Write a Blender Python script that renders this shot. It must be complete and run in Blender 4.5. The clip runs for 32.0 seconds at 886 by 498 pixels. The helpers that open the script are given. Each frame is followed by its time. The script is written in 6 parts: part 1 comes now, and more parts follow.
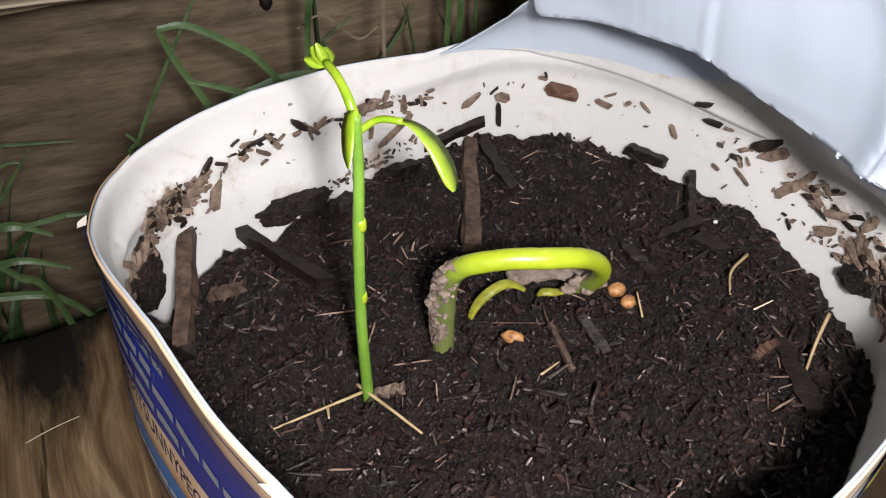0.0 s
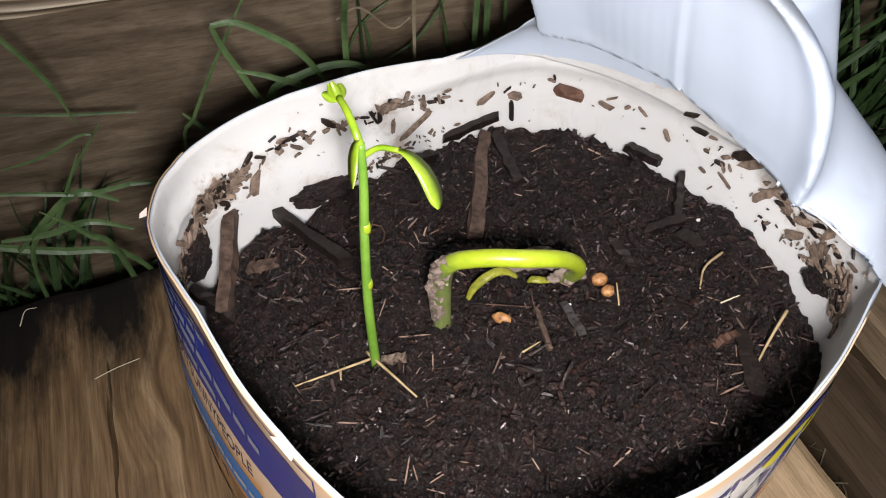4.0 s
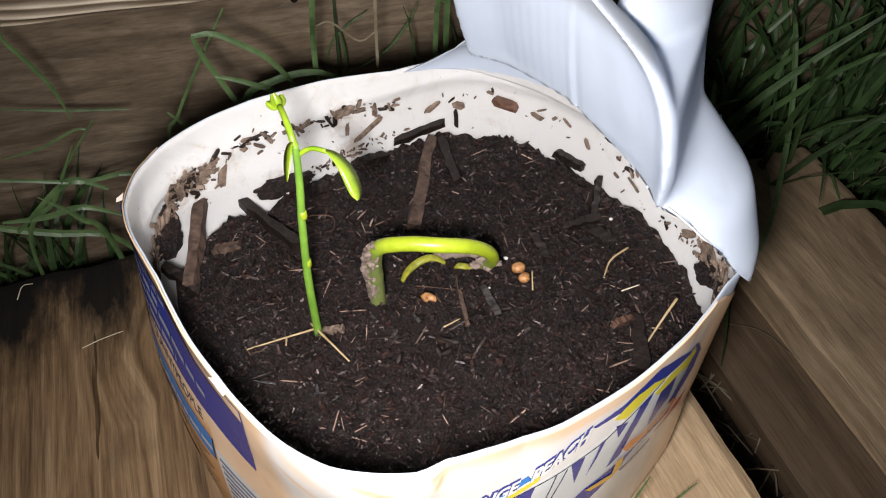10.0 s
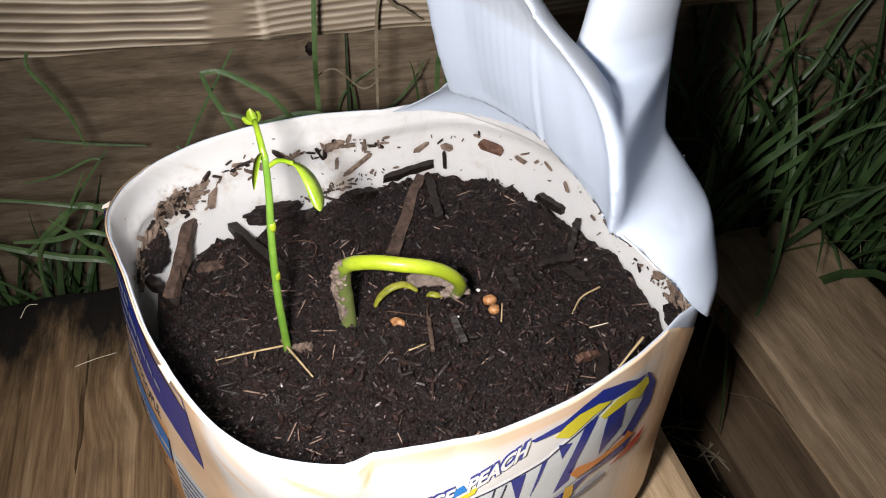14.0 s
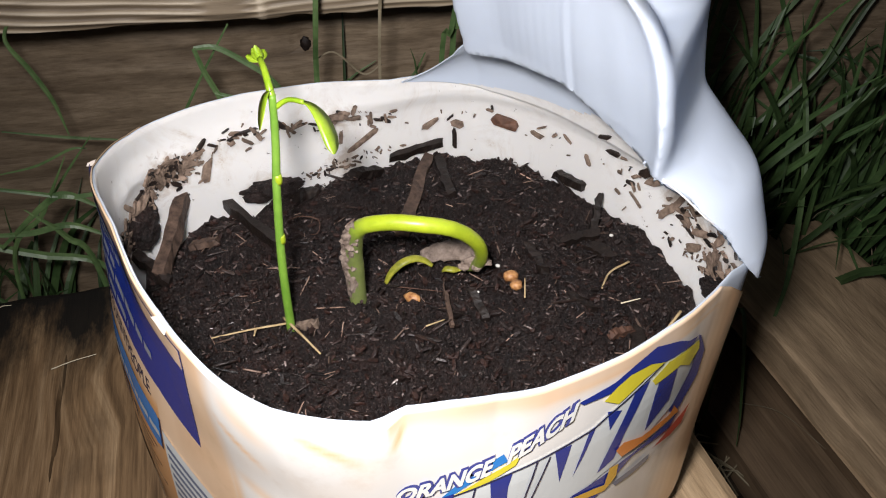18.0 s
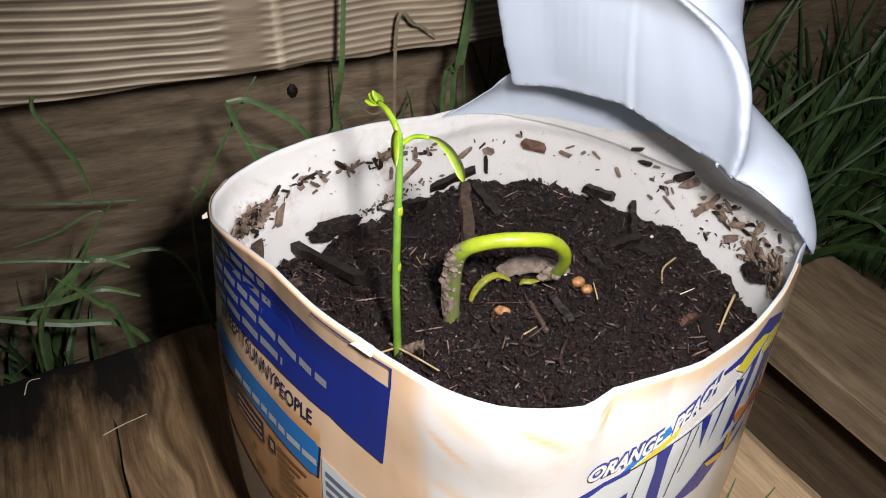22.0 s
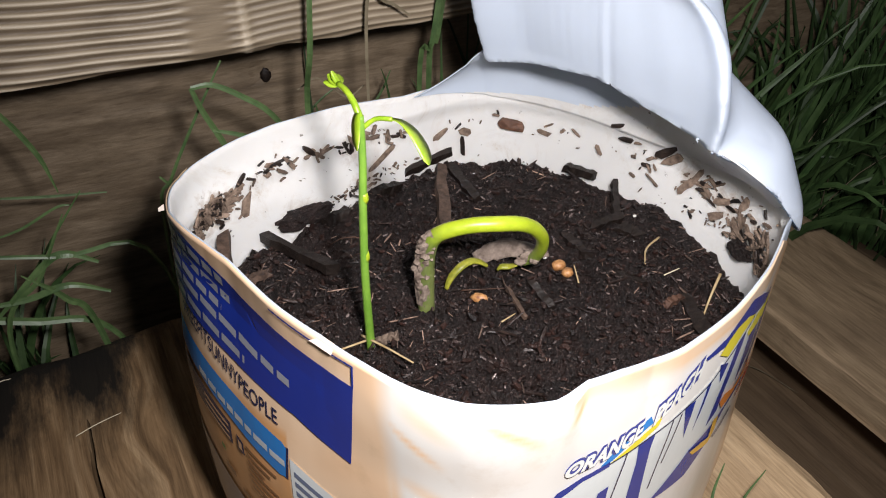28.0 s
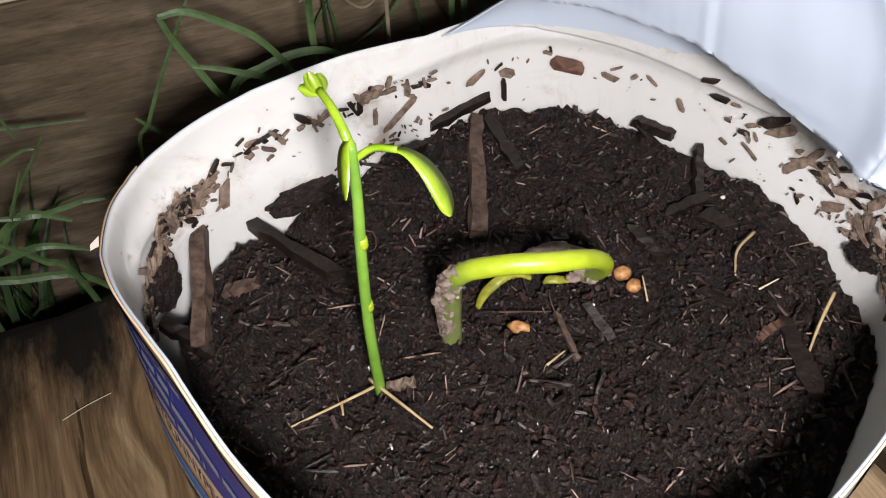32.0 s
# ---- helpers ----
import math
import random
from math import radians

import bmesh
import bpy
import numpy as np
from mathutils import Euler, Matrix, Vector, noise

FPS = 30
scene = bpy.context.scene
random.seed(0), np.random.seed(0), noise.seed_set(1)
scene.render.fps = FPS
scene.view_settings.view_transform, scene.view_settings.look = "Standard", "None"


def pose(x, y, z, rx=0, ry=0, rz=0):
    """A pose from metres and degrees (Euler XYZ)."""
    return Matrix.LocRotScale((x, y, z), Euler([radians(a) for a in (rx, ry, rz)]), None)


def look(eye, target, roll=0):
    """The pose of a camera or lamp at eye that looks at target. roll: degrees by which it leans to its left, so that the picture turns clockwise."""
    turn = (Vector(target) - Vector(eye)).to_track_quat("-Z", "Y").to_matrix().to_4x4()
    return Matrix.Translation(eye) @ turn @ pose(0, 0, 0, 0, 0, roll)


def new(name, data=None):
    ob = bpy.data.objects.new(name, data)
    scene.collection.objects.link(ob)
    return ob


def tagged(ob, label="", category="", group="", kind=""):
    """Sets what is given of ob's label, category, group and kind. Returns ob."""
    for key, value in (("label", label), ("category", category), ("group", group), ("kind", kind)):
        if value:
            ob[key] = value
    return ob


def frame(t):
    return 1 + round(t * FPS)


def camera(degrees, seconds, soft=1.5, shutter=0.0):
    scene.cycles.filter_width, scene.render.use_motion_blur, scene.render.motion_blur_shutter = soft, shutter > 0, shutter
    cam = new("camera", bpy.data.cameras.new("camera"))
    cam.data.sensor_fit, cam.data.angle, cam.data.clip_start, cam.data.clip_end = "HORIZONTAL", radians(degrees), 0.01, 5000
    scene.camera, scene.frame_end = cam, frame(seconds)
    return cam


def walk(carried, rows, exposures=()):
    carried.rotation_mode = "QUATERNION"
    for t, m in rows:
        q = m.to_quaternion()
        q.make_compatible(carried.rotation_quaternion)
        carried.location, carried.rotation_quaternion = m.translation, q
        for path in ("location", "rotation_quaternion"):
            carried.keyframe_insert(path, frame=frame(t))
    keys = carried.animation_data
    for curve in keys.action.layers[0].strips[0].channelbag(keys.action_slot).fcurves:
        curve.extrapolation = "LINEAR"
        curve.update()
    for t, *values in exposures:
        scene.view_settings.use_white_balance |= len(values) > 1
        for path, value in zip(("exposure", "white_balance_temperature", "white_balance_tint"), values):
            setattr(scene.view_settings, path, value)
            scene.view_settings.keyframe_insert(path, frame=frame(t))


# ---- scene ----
cam = camera(60.29, 32.0, soft=1.1, shutter=0.15)
# seconds, eye (x, y, z), yaw to the left, pitch up, roll
PATH = [
    (0.0, 0.05779, 0.04656, 0.40276, 2.653, -43.723, 0.134),
    (0.5, 0.06401, 0.05072, 0.41303, 7.021, -46.728, -3.256),
    (1.0, 0.06568, 0.05085, 0.41440, 6.650, -47.620, -2.305),
    (1.5, 0.06716, 0.05164, 0.41134, 5.869, -47.472, -1.280),
    (2.0, 0.07005, 0.05325, 0.41441, 6.472, -48.505, -2.160),
    (2.5, 0.06658, 0.05201, 0.41742, 5.828, -48.058, -0.996),
    (4.5, 0.07696, 0.03103, 0.43759, 8.676, -47.821, -1.671),
    (5.0, 0.07965, 0.02955, 0.43793, 8.100, -48.116, -1.133),
    (5.5, 0.07897, 0.02603, 0.43954, 8.423, -48.606, -1.059),
    (6.0, 0.07648, 0.02648, 0.43960, 8.582, -48.760, -1.043),
    (6.5, 0.07899, 0.02749, 0.44041, 8.346, -48.595, -0.617),
    (7.0, 0.08441, 0.02585, 0.44353, 8.519, -48.344, -0.870),
    (7.5, 0.08868, 0.02568, 0.44349, 8.553, -48.393, -1.047),
    (8.0, 0.08789, 0.02736, 0.44704, 8.565, -48.319, -0.769),
    (8.5, 0.08711, 0.02785, 0.44727, 8.328, -48.341, -0.359),
    (9.0, 0.08752, 0.02427, 0.45036, 8.224, -48.097, -0.334),
    (9.5, 0.09142, 0.01583, 0.45699, 8.708, -47.822, -0.556),
    (10.0, 0.10050, 0.01020, 0.45880, 8.748, -47.743, -0.218),
    (10.5, 0.10497, 0.00977, 0.45943, 9.217, -47.615, -0.531),
    (11.0, 0.10827, 0.00902, 0.45852, 10.337, -46.379, -0.521),
    (11.5, 0.11111, 0.00062, 0.45828, 11.915, -44.013, -0.772),
    (12.0, 0.11714, -0.00192, 0.44800, 12.232, -43.014, -0.629),
    (12.5, 0.11979, -0.00202, 0.44516, 11.512, -43.019, -0.218),
    (13.0, 0.12478, -0.00504, 0.44997, 11.472, -42.372, 0.122),
    (13.5, 0.12803, -0.00883, 0.44994, 12.118, -42.126, 0.111),
    (14.0, 0.12563, -0.00381, 0.45194, 12.321, -41.910, 0.248),
    (14.5, 0.11913, -0.00365, 0.45096, 12.949, -42.044, 0.117),
    (16.5, 0.11798, -0.00715, 0.42346, 10.441, -38.976, 0.314),
    (17.0, 0.11489, -0.00621, 0.42496, 10.681, -38.933, 0.037),
    (17.5, 0.11655, -0.00422, 0.42338, 10.718, -38.863, 0.408),
    (18.0, 0.11345, -0.00511, 0.41733, 10.532, -38.615, 0.970),
    (18.5, 0.10847, -0.00513, 0.41604, 10.683, -38.906, 0.681),
    (19.0, 0.09436, -0.00518, 0.41694, 9.020, -39.349, 0.679),
    (19.5, 0.06104, -0.00173, 0.41706, 3.256, -39.168, -0.546),
    (20.0, 0.03444, -0.01070, 0.40837, -3.430, -36.550, 1.729),
    (20.5, 0.03482, -0.02000, 0.41491, -4.389, -33.934, 2.414),
    (21.0, 0.04738, -0.02818, 0.42656, 0.463, -35.039, 0.937),
    (21.5, 0.05011, -0.03200, 0.42672, 0.961, -35.287, 0.425),
    (22.0, 0.05196, -0.03120, 0.42479, 0.849, -35.898, 0.433),
    (22.5, 0.05242, -0.02823, 0.42419, 0.628, -36.059, 0.101),
    (23.0, 0.05477, -0.02865, 0.42458, 0.520, -36.087, 0.124),
    (23.5, 0.05527, -0.02763, 0.42323, 0.421, -36.221, 0.011),
    (24.0, 0.05383, -0.02773, 0.42000, 0.509, -36.389, 0.165),
    (24.5, 0.05126, -0.02562, 0.41684, 0.229, -36.735, 0.438),
    (25.0, 0.05455, -0.02625, 0.41878, 0.157, -36.822, 0.318),
    (25.5, 0.05353, -0.02629, 0.41916, 0.386, -36.742, 0.035),
    (27.5, 0.05934, -0.02277, 0.42009, 0.484, -37.161, -1.187),
    (28.0, 0.05937, -0.02163, 0.41965, 0.411, -37.265, -0.906),
    (28.5, 0.05629, -0.01169, 0.41731, -0.745, -36.785, 1.438),
    (29.0, 0.06043, 0.03500, 0.41370, -0.121, -39.267, 0.658),
    (29.5, 0.06643, 0.05176, 0.40642, 2.419, -40.899, -0.784),
    (30.0, 0.06047, 0.05985, 0.41024, 3.335, -44.898, -3.067),
    (30.5, 0.06508, 0.06400, 0.42695, 5.672, -47.508, -5.303),
    (31.0, 0.06050, 0.06453, 0.42189, 5.169, -49.327, -3.626),
    (31.5, 0.06298, 0.06232, 0.42099, 5.242, -48.667, -3.366),
    (32.0, 0.06216, 0.05795, 0.41778, 5.422, -49.352, -3.719),
]


def eye_pose(x, y, z, yaw, pitch, roll):
    return pose(x, y, z, 90 + pitch, 0, yaw) @ pose(0, 0, 0, 0, 0, roll)


walk(cam, [(t, eye_pose(*p)) for t, *p in PATH], [(0.0, 0.04), (4.0, 0.1), (14.0, 0.1), (17.0, 0.0), (26.0, 0.0), (28.5, 0.07), (32.0, 0.07)])

# ---------------------------------------------------------------- world and light
LIFT = 0.05          # height of the soil bed's reference level over the ground
world = bpy.data.worlds.new("night")
scene.world = world
world.use_nodes = True
bg = world.node_tree.nodes["Background"]
bg.inputs["Color"].default_value = (0.8, 0.86, 1.0, 1)
bg.inputs["Strength"].default_value = 0.035

# the phone's torch, the only lamp at night
torch_data = bpy.data.lights.new("torch", "SPOT")
torch_data.energy = 5.0
torch_data.shadow_soft_size = 0.012
torch_data.spot_size = radians(124)
torch_data.spot_blend = 1.0
torch_data.color = (1.0, 0.97, 0.985)
torch = new("torch", torch_data)
torch.matrix_world = look((0.089, 0.004, 0.435), (0.098, 0.20, 0.24))


# ---------------------------------------------------------------- materials
def mat(name):
    m = bpy.data.materials.new(name)
    m.use_nodes = True
    nt = m.node_tree
    return m, nt, nt.nodes["Principled BSDF"]


def ramp(nt, stops):
    r = nt.nodes.new("ShaderNodeValToRGB")
    while len(r.color_ramp.elements) < len(stops):
        r.color_ramp.elements.new(0.5)
    for e, (p, c) in zip(r.color_ramp.elements, stops):
        e.position, e.color = p, (*c, 1)
    return r


def coords(nt, scale=(1, 1, 1), rot=(0, 0, 0), source="Object"):
    tc = nt.nodes.new("ShaderNodeTexCoord")
    mp = nt.nodes.new("ShaderNodeMapping")
    mp.inputs["Scale"].default_value = scale
    mp.inputs["Rotation"].default_value = rot
    nt.links.new(tc.outputs[source], mp.inputs["Vector"])
    return mp.outputs["Vector"]


def noise_tex(nt, vec, scale, detail=6, rough=0.6, dist=0.0):
    n = nt.nodes.new("ShaderNodeTexNoise")
    n.inputs["Scale"].default_value = scale
    n.inputs["Detail"].default_value = detail
    n.inputs["Roughness"].default_value = rough
    n.inputs["Distortion"].default_value = dist
    nt.links.new(vec, n.inputs["Vector"])
    return n.outputs["Fac"]


def mix(nt, fac, a, b, mode="MIX"):
    m = nt.nodes.new("ShaderNodeMix")
    m.data_type, m.blend_type = "RGBA", mode
    for sock, v in ((m.inputs[0], fac), (m.inputs[6], a), (m.inputs[7], b)):
        if isinstance(v, (int, float)):
            sock.default_value = v
        elif isinstance(v, tuple):
            sock.default_value = (*v, 1)
        else:
            nt.links.new(v, sock)
    return m.outputs[2]


def bump(nt, height, strength, dist, under=None):
    b = nt.nodes.new("ShaderNodeBump")
    b.inputs["Strength"].default_value = strength
    b.inputs["Distance"].default_value = dist
    nt.links.new(height, b.inputs["Height"])
    if under is not None:
        nt.links.new(under, b.inputs["Normal"])
    return b.outputs["Normal"]


def wood(name, dark, mid, light, grain=(9, 130, 130), rough=0.75, stain=(0.05, 0.04, 0.03), stain_amount=0.5, relief=0.35, blots=(), knots=()):
    """Wood whose fibres run along the board's own x. blots: dark marks, damp stain and painted shade (x, y, reach
    along, reach across); knots: (x, y, size).
    """
    m, nt, p = mat(name)
    v = coords(nt, grain)
    for kx, ky, size in knots:
        d = nt.nodes.new("ShaderNodeVectorMath")
        d.operation = "DISTANCE"
        nt.links.new(coords(nt, (0.55, 1, 0)), d.inputs[0])
        d.inputs[1].default_value = (kx * 0.55, ky, 0)
        r = nt.nodes.new("ShaderNodeMapRange")
        for i, val in ((1, 0.0), (2, size), (3, size * 60), (4, 0.0)):
            r.inputs[i].default_value = val
        nt.links.new(d.outputs["Value"], r.inputs[0])
        cm = nt.nodes.new("ShaderNodeCombineXYZ")
        nt.links.new(r.outputs[0], cm.inputs[1])
        add = nt.nodes.new("ShaderNodeVectorMath")
        nt.links.new(v, add.inputs[0])
        nt.links.new(cm.outputs[0], add.inputs[1])
        v = add.outputs[0]
    fine = noise_tex(nt, v, 1.6, 8, 0.65, 0.6)
    v2 = coords(nt, (3.0, 34, 34))
    broad = noise_tex(nt, v2, 1.3, 4, 0.55, 1.2)
    fibre = noise_tex(nt, coords(nt, (grain[0] * 3.2, grain[1] * 5.5, grain[2] * 5.5)), 1.5, 6, 0.7, 0.3)
    r1 = ramp(nt, [(0.33, dark), (0.5, mid), (0.68, light)])
    nt.links.new(fine, r1.inputs["Fac"])
    r2 = ramp(nt, [(0.3, (0.7, 0.66, 0.63)), (0.7, (1.15, 1.13, 1.1))])
    nt.links.new(broad, r2.inputs["Fac"])
    c = mix(nt, 1.0, r1.outputs["Color"], r2.outputs["Color"], "MULTIPLY")
    r5 = ramp(nt, [(0.34, (0.74, 0.71, 0.68)), (0.5, (0.97, 0.97, 0.97)), (0.68, (1.16, 1.16, 1.15))])
    nt.links.new(fibre, r5.inputs["Fac"])
    c = mix(nt, 1.0, c, r5.outputs["Color"], "MULTIPLY")
    patches = noise_tex(nt, coords(nt, (7, 11, 11)), 1.4, 6, 0.65)
    r3 = ramp(nt, [(0.52, (0, 0, 0)), (0.74, (stain_amount,) * 3)])
    nt.links.new(patches, r3.inputs["Fac"])
    c = mix(nt, r3.outputs["Color"], c, stain)
    ragged = noise_tex(nt, coords(nt, (30, 90, 30)), 1.0, 6, 0.7)
    for bx, by, rx, ry in blots:
        d = nt.nodes.new("ShaderNodeVectorMath")
        d.operation = "DISTANCE"
        nt.links.new(coords(nt, (1 / rx, 1 / ry, 0)), d.inputs[0])
        d.inputs[1].default_value = (bx / rx, by / ry, 0)
        ad = nt.nodes.new("ShaderNodeMath")
        ad.operation = "MULTIPLY_ADD"
        nt.links.new(ragged, ad.inputs[0])
        ad.inputs[1].default_value = 1.3
        nt.links.new(d.outputs["Value"], ad.inputs[2])
        rr = ramp(nt, [(0.50, (0.98, 0.98, 0.98)), (0.80, (0, 0, 0))])
        hal = nt.nodes.new("ShaderNodeMath")
        hal.operation = "MULTIPLY"
        hal.inputs[1].default_value = 0.5
        nt.links.new(ad.outputs[0], hal.inputs[0])
        nt.links.new(hal.outputs[0], rr.inputs["Fac"])
        c = mix(nt, rr.outputs["Color"], c, (0.007, 0.006, 0.005))
    nt.links.new(c, p.inputs["Base Color"])
    p.inputs["Roughness"].default_value = rough
    p.inputs["Specular IOR Level"].default_value = 0.3
    nb = bump(nt, fine, relief, 0.0012)
    nt.links.new(bump(nt, fibre, relief, 0.0006, nb), p.inputs["Normal"])
    return m


# far-end blots: damp stain, widened to paint in shade beside the jug
WOOD_PLANK = wood("plank_wood", (0.105, 0.064, 0.032), (0.245, 0.158, 0.083), (0.38, 0.27, 0.158), (6, 120, 120), 0.72, (0.03, 0.02, 0.012), 0.75, 0.5,
                  ((0.014, 0.044, 0.062, 0.026), (0.016, -0.002, 0.062, 0.032), (0.010, -0.075, 0.05, 0.05), (-0.004, 0.02, 0.03, 0.09), (0.2, -0.02, 0.06, 0.002)), ((0.066, 0.049, 0.022), (0.22, -0.03, 0.03)))
WOOD_AGED = wood("aged_plank_wood", (0.25, 0.185, 0.115), (0.33, 0.245, 0.155), (0.41, 0.31, 0.20), (10, 100, 100), 0.75, (0.12, 0.08, 0.05), 0.6, 0.5, (), ((0.10, 0.02, 0.03), (0.28, -0.02, 0.03)))
WOOD_PALE = wood("pale_plank_wood", (0.45, 0.325, 0.195), (0.51, 0.372, 0.228), (0.56, 0.42, 0.268), (14, 110, 110), 0.75, (0.2, 0.13, 0.075), 0.5, 0.4, (), ((0.12, -0.045, 0.025), (0.2, 0.03, 0.03)))
WOOD_DARK = wood("dark_board_wood", (0.145, 0.1, 0.06), (0.165, 0.115, 0.072), (0.185, 0.132, 0.085), (5, 80, 80), 0.7, (0.03, 0.022, 0.016), 0.5)
WOOD_BACK = wood("back_board_wood", (0.185, 0.14, 0.093), (0.26, 0.2, 0.135), (0.335, 0.265, 0.185), (16, 80, 80), 0.62, (0.05, 0.037, 0.028), 0.55)


def grained_wood(name):
    """Weathered board: pale worn ridges and darker hollows follow the carved grain."""
    m, nt, p = mat(name)
    a = nt.nodes.new("ShaderNodeAttribute")
    a.attribute_name = "grain"
    fine = noise_tex(nt, coords(nt, (14, 160, 160)), 1.4, 7, 0.65, 0.5)
    big = noise_tex(nt, coords(nt, (6, 14, 14)), 1.5, 4, 0.6)
    r = ramp(nt, [(0.0, (0.18, 0.135, 0.09)), (0.45, (0.4, 0.32, 0.225)), (0.8, (0.68, 0.58, 0.44)), (1.0, (0.8, 0.7, 0.56))])
    nt.links.new(a.outputs["Fac"], r.inputs["Fac"])
    r2 = ramp(nt, [(0.25, (0.6, 0.58, 0.56)), (0.75, (1.15, 1.14, 1.12))])
    nt.links.new(fine, r2.inputs["Fac"])
    r3 = ramp(nt, [(0.3, (0.7, 0.68, 0.65)), (0.7, (1.1, 1.1, 1.1))])
    nt.links.new(big, r3.inputs["Fac"])
    c = mix(nt, 1.0, r.outputs["Color"], r2.outputs["Color"], "MULTIPLY")
    c = mix(nt, 1.0, c, r3.outputs["Color"], "MULTIPLY")
    nt.links.new(c, p.inputs["Base Color"])
    p.inputs["Roughness"].default_value = 0.5
    p.inputs["Specular IOR Level"].default_value = 0.45
    nt.links.new(bump(nt, fine, 0.4, 0.001), p.inputs["Normal"])
    return m


WOOD_GRAIN = grained_wood("weathered_grain_wood")


def plastic(name, color, rough=0.36):
    m, nt, p = mat(name)
    v = coords(nt, (1, 1, 1))
    big = noise_tex(nt, v, 28, 5, 0.6)
    r = ramp(nt, [(0.35, tuple(c * 0.97 for c in color)), (0.65, color)])
    nt.links.new(big, r.inputs["Fac"])
    nt.links.new(r.outputs["Color"], p.inputs["Base Color"])
    p.inputs["Roughness"].default_value = rough
    nt.links.new(bump(nt, noise_tex(nt, v, 90, 4, 0.5), 0.08, 0.001), p.inputs["Normal"])
    # thin polyethylene lets some light through
    tr = nt.nodes.new("ShaderNodeBsdfTranslucent")
    tr.inputs["Color"].default_value = (0.72, 0.80, 0.92, 1)
    ms = nt.nodes.new("ShaderNodeMixShader")
    ms.inputs[0].default_value = 0.4
    nt.links.new(p.outputs[0], ms.inputs[1])
    nt.links.new(tr.outputs[0], ms.inputs[2])
    nt.links.new(ms.outputs[0], nt.nodes["Material Output"].inputs["Surface"])
    return m


# same plastic as the inside; weaker, oblique light is put into this bluer tone
PLASTIC = plastic("dimmed_jug_plastic", (0.74, 0.80, 0.88), 0.42)


# patches of dried soil film on the inside wall: place, reach, strength
STAINS = [((-0.0212, 0.1955, 0.2705), 0.014, 0.75), ((-0.0275, 0.1808, 0.261), 0.013, 0.8), ((-0.0275, 0.1707, 0.253), 0.012, 0.75), ((0.0251, 0.2411, 0.2715), 0.012, 0.55), ((0.0262, 0.2429, 0.2535), 0.012, 0.6), ((0.0037, 0.2204, 0.253), 0.013, 0.5),
          ((0.1523, 0.2245, 0.2665), 0.010, 0.6), ((0.162, 0.2137, 0.26), 0.012, 0.65), ((0.1689, 0.1986, 0.2555), 0.013, 0.7), ((0.1693, 0.1856, 0.253), 0.012, 0.7)]


def stained_plastic(name):
    """Inside of the jug: white plastic with soil film and tide marks."""
    m, nt, p = mat(name)
    v = coords(nt, (1, 1, 1))
    film = noise_tex(nt, v, 30, 9, 0.72, 1.2)
    r = ramp(nt, [(0.53, (0, 0, 0)), (0.62, (0.16, 0.16, 0.16)), (0.68, (0.6, 0.6, 0.6)), (0.76, (0.85, 0.85, 0.85))])
    nt.links.new(film, r.inputs["Fac"])
    c = mix(nt, r.outputs["Color"], (0.865, 0.86, 0.848), (0.48, 0.36, 0.24))
    ragged = noise_tex(nt, v, 210, 7, 0.7, 0.5)
    for at, size, amount in STAINS:
        d = nt.nodes.new("ShaderNodeVectorMath")
        d.operation = "DISTANCE"
        nt.links.new(coords(nt), d.inputs[0])
        d.inputs[1].default_value = at
        k = nt.nodes.new("ShaderNodeMath")
        k.operation = "MULTIPLY_ADD"
        nt.links.new(d.outputs["Value"], k.inputs[0])
        k.inputs[1].default_value = 0.5 / size
        nt.links.new(ragged, k.inputs[2])
        rs = ramp(nt, [(0.55, (amount,) * 3), (0.85, (0, 0, 0))])
        nt.links.new(k.outputs[0], rs.inputs["Fac"])
        c = mix(nt, rs.outputs["Color"], c, (0.34, 0.235, 0.15))
    spots = noise_tex(nt, v, 260, 4, 0.6)
    r2 = ramp(nt, [(0.69, (0, 0, 0)), (0.72, (0.8, 0.8, 0.8))])
    nt.links.new(spots, r2.inputs["Fac"])
    c = mix(nt, r2.outputs["Color"], c, (0.12, 0.085, 0.055))
    nt.links.new(c, p.inputs["Base Color"])
    p.inputs["Roughness"].default_value = 0.4
    p.inputs["Subsurface Weight"].default_value = 0.8
    p.inputs["Subsurface Radius"].default_value = (0.0030, 0.0032, 0.0035)
    p.inputs["Subsurface Scale"].default_value = 1.0
    nt.links.new(bump(nt, film, 0.15, 0.001), p.inputs["Normal"])
    return m


PLASTIC_IN = stained_plastic("soiled_plastic")


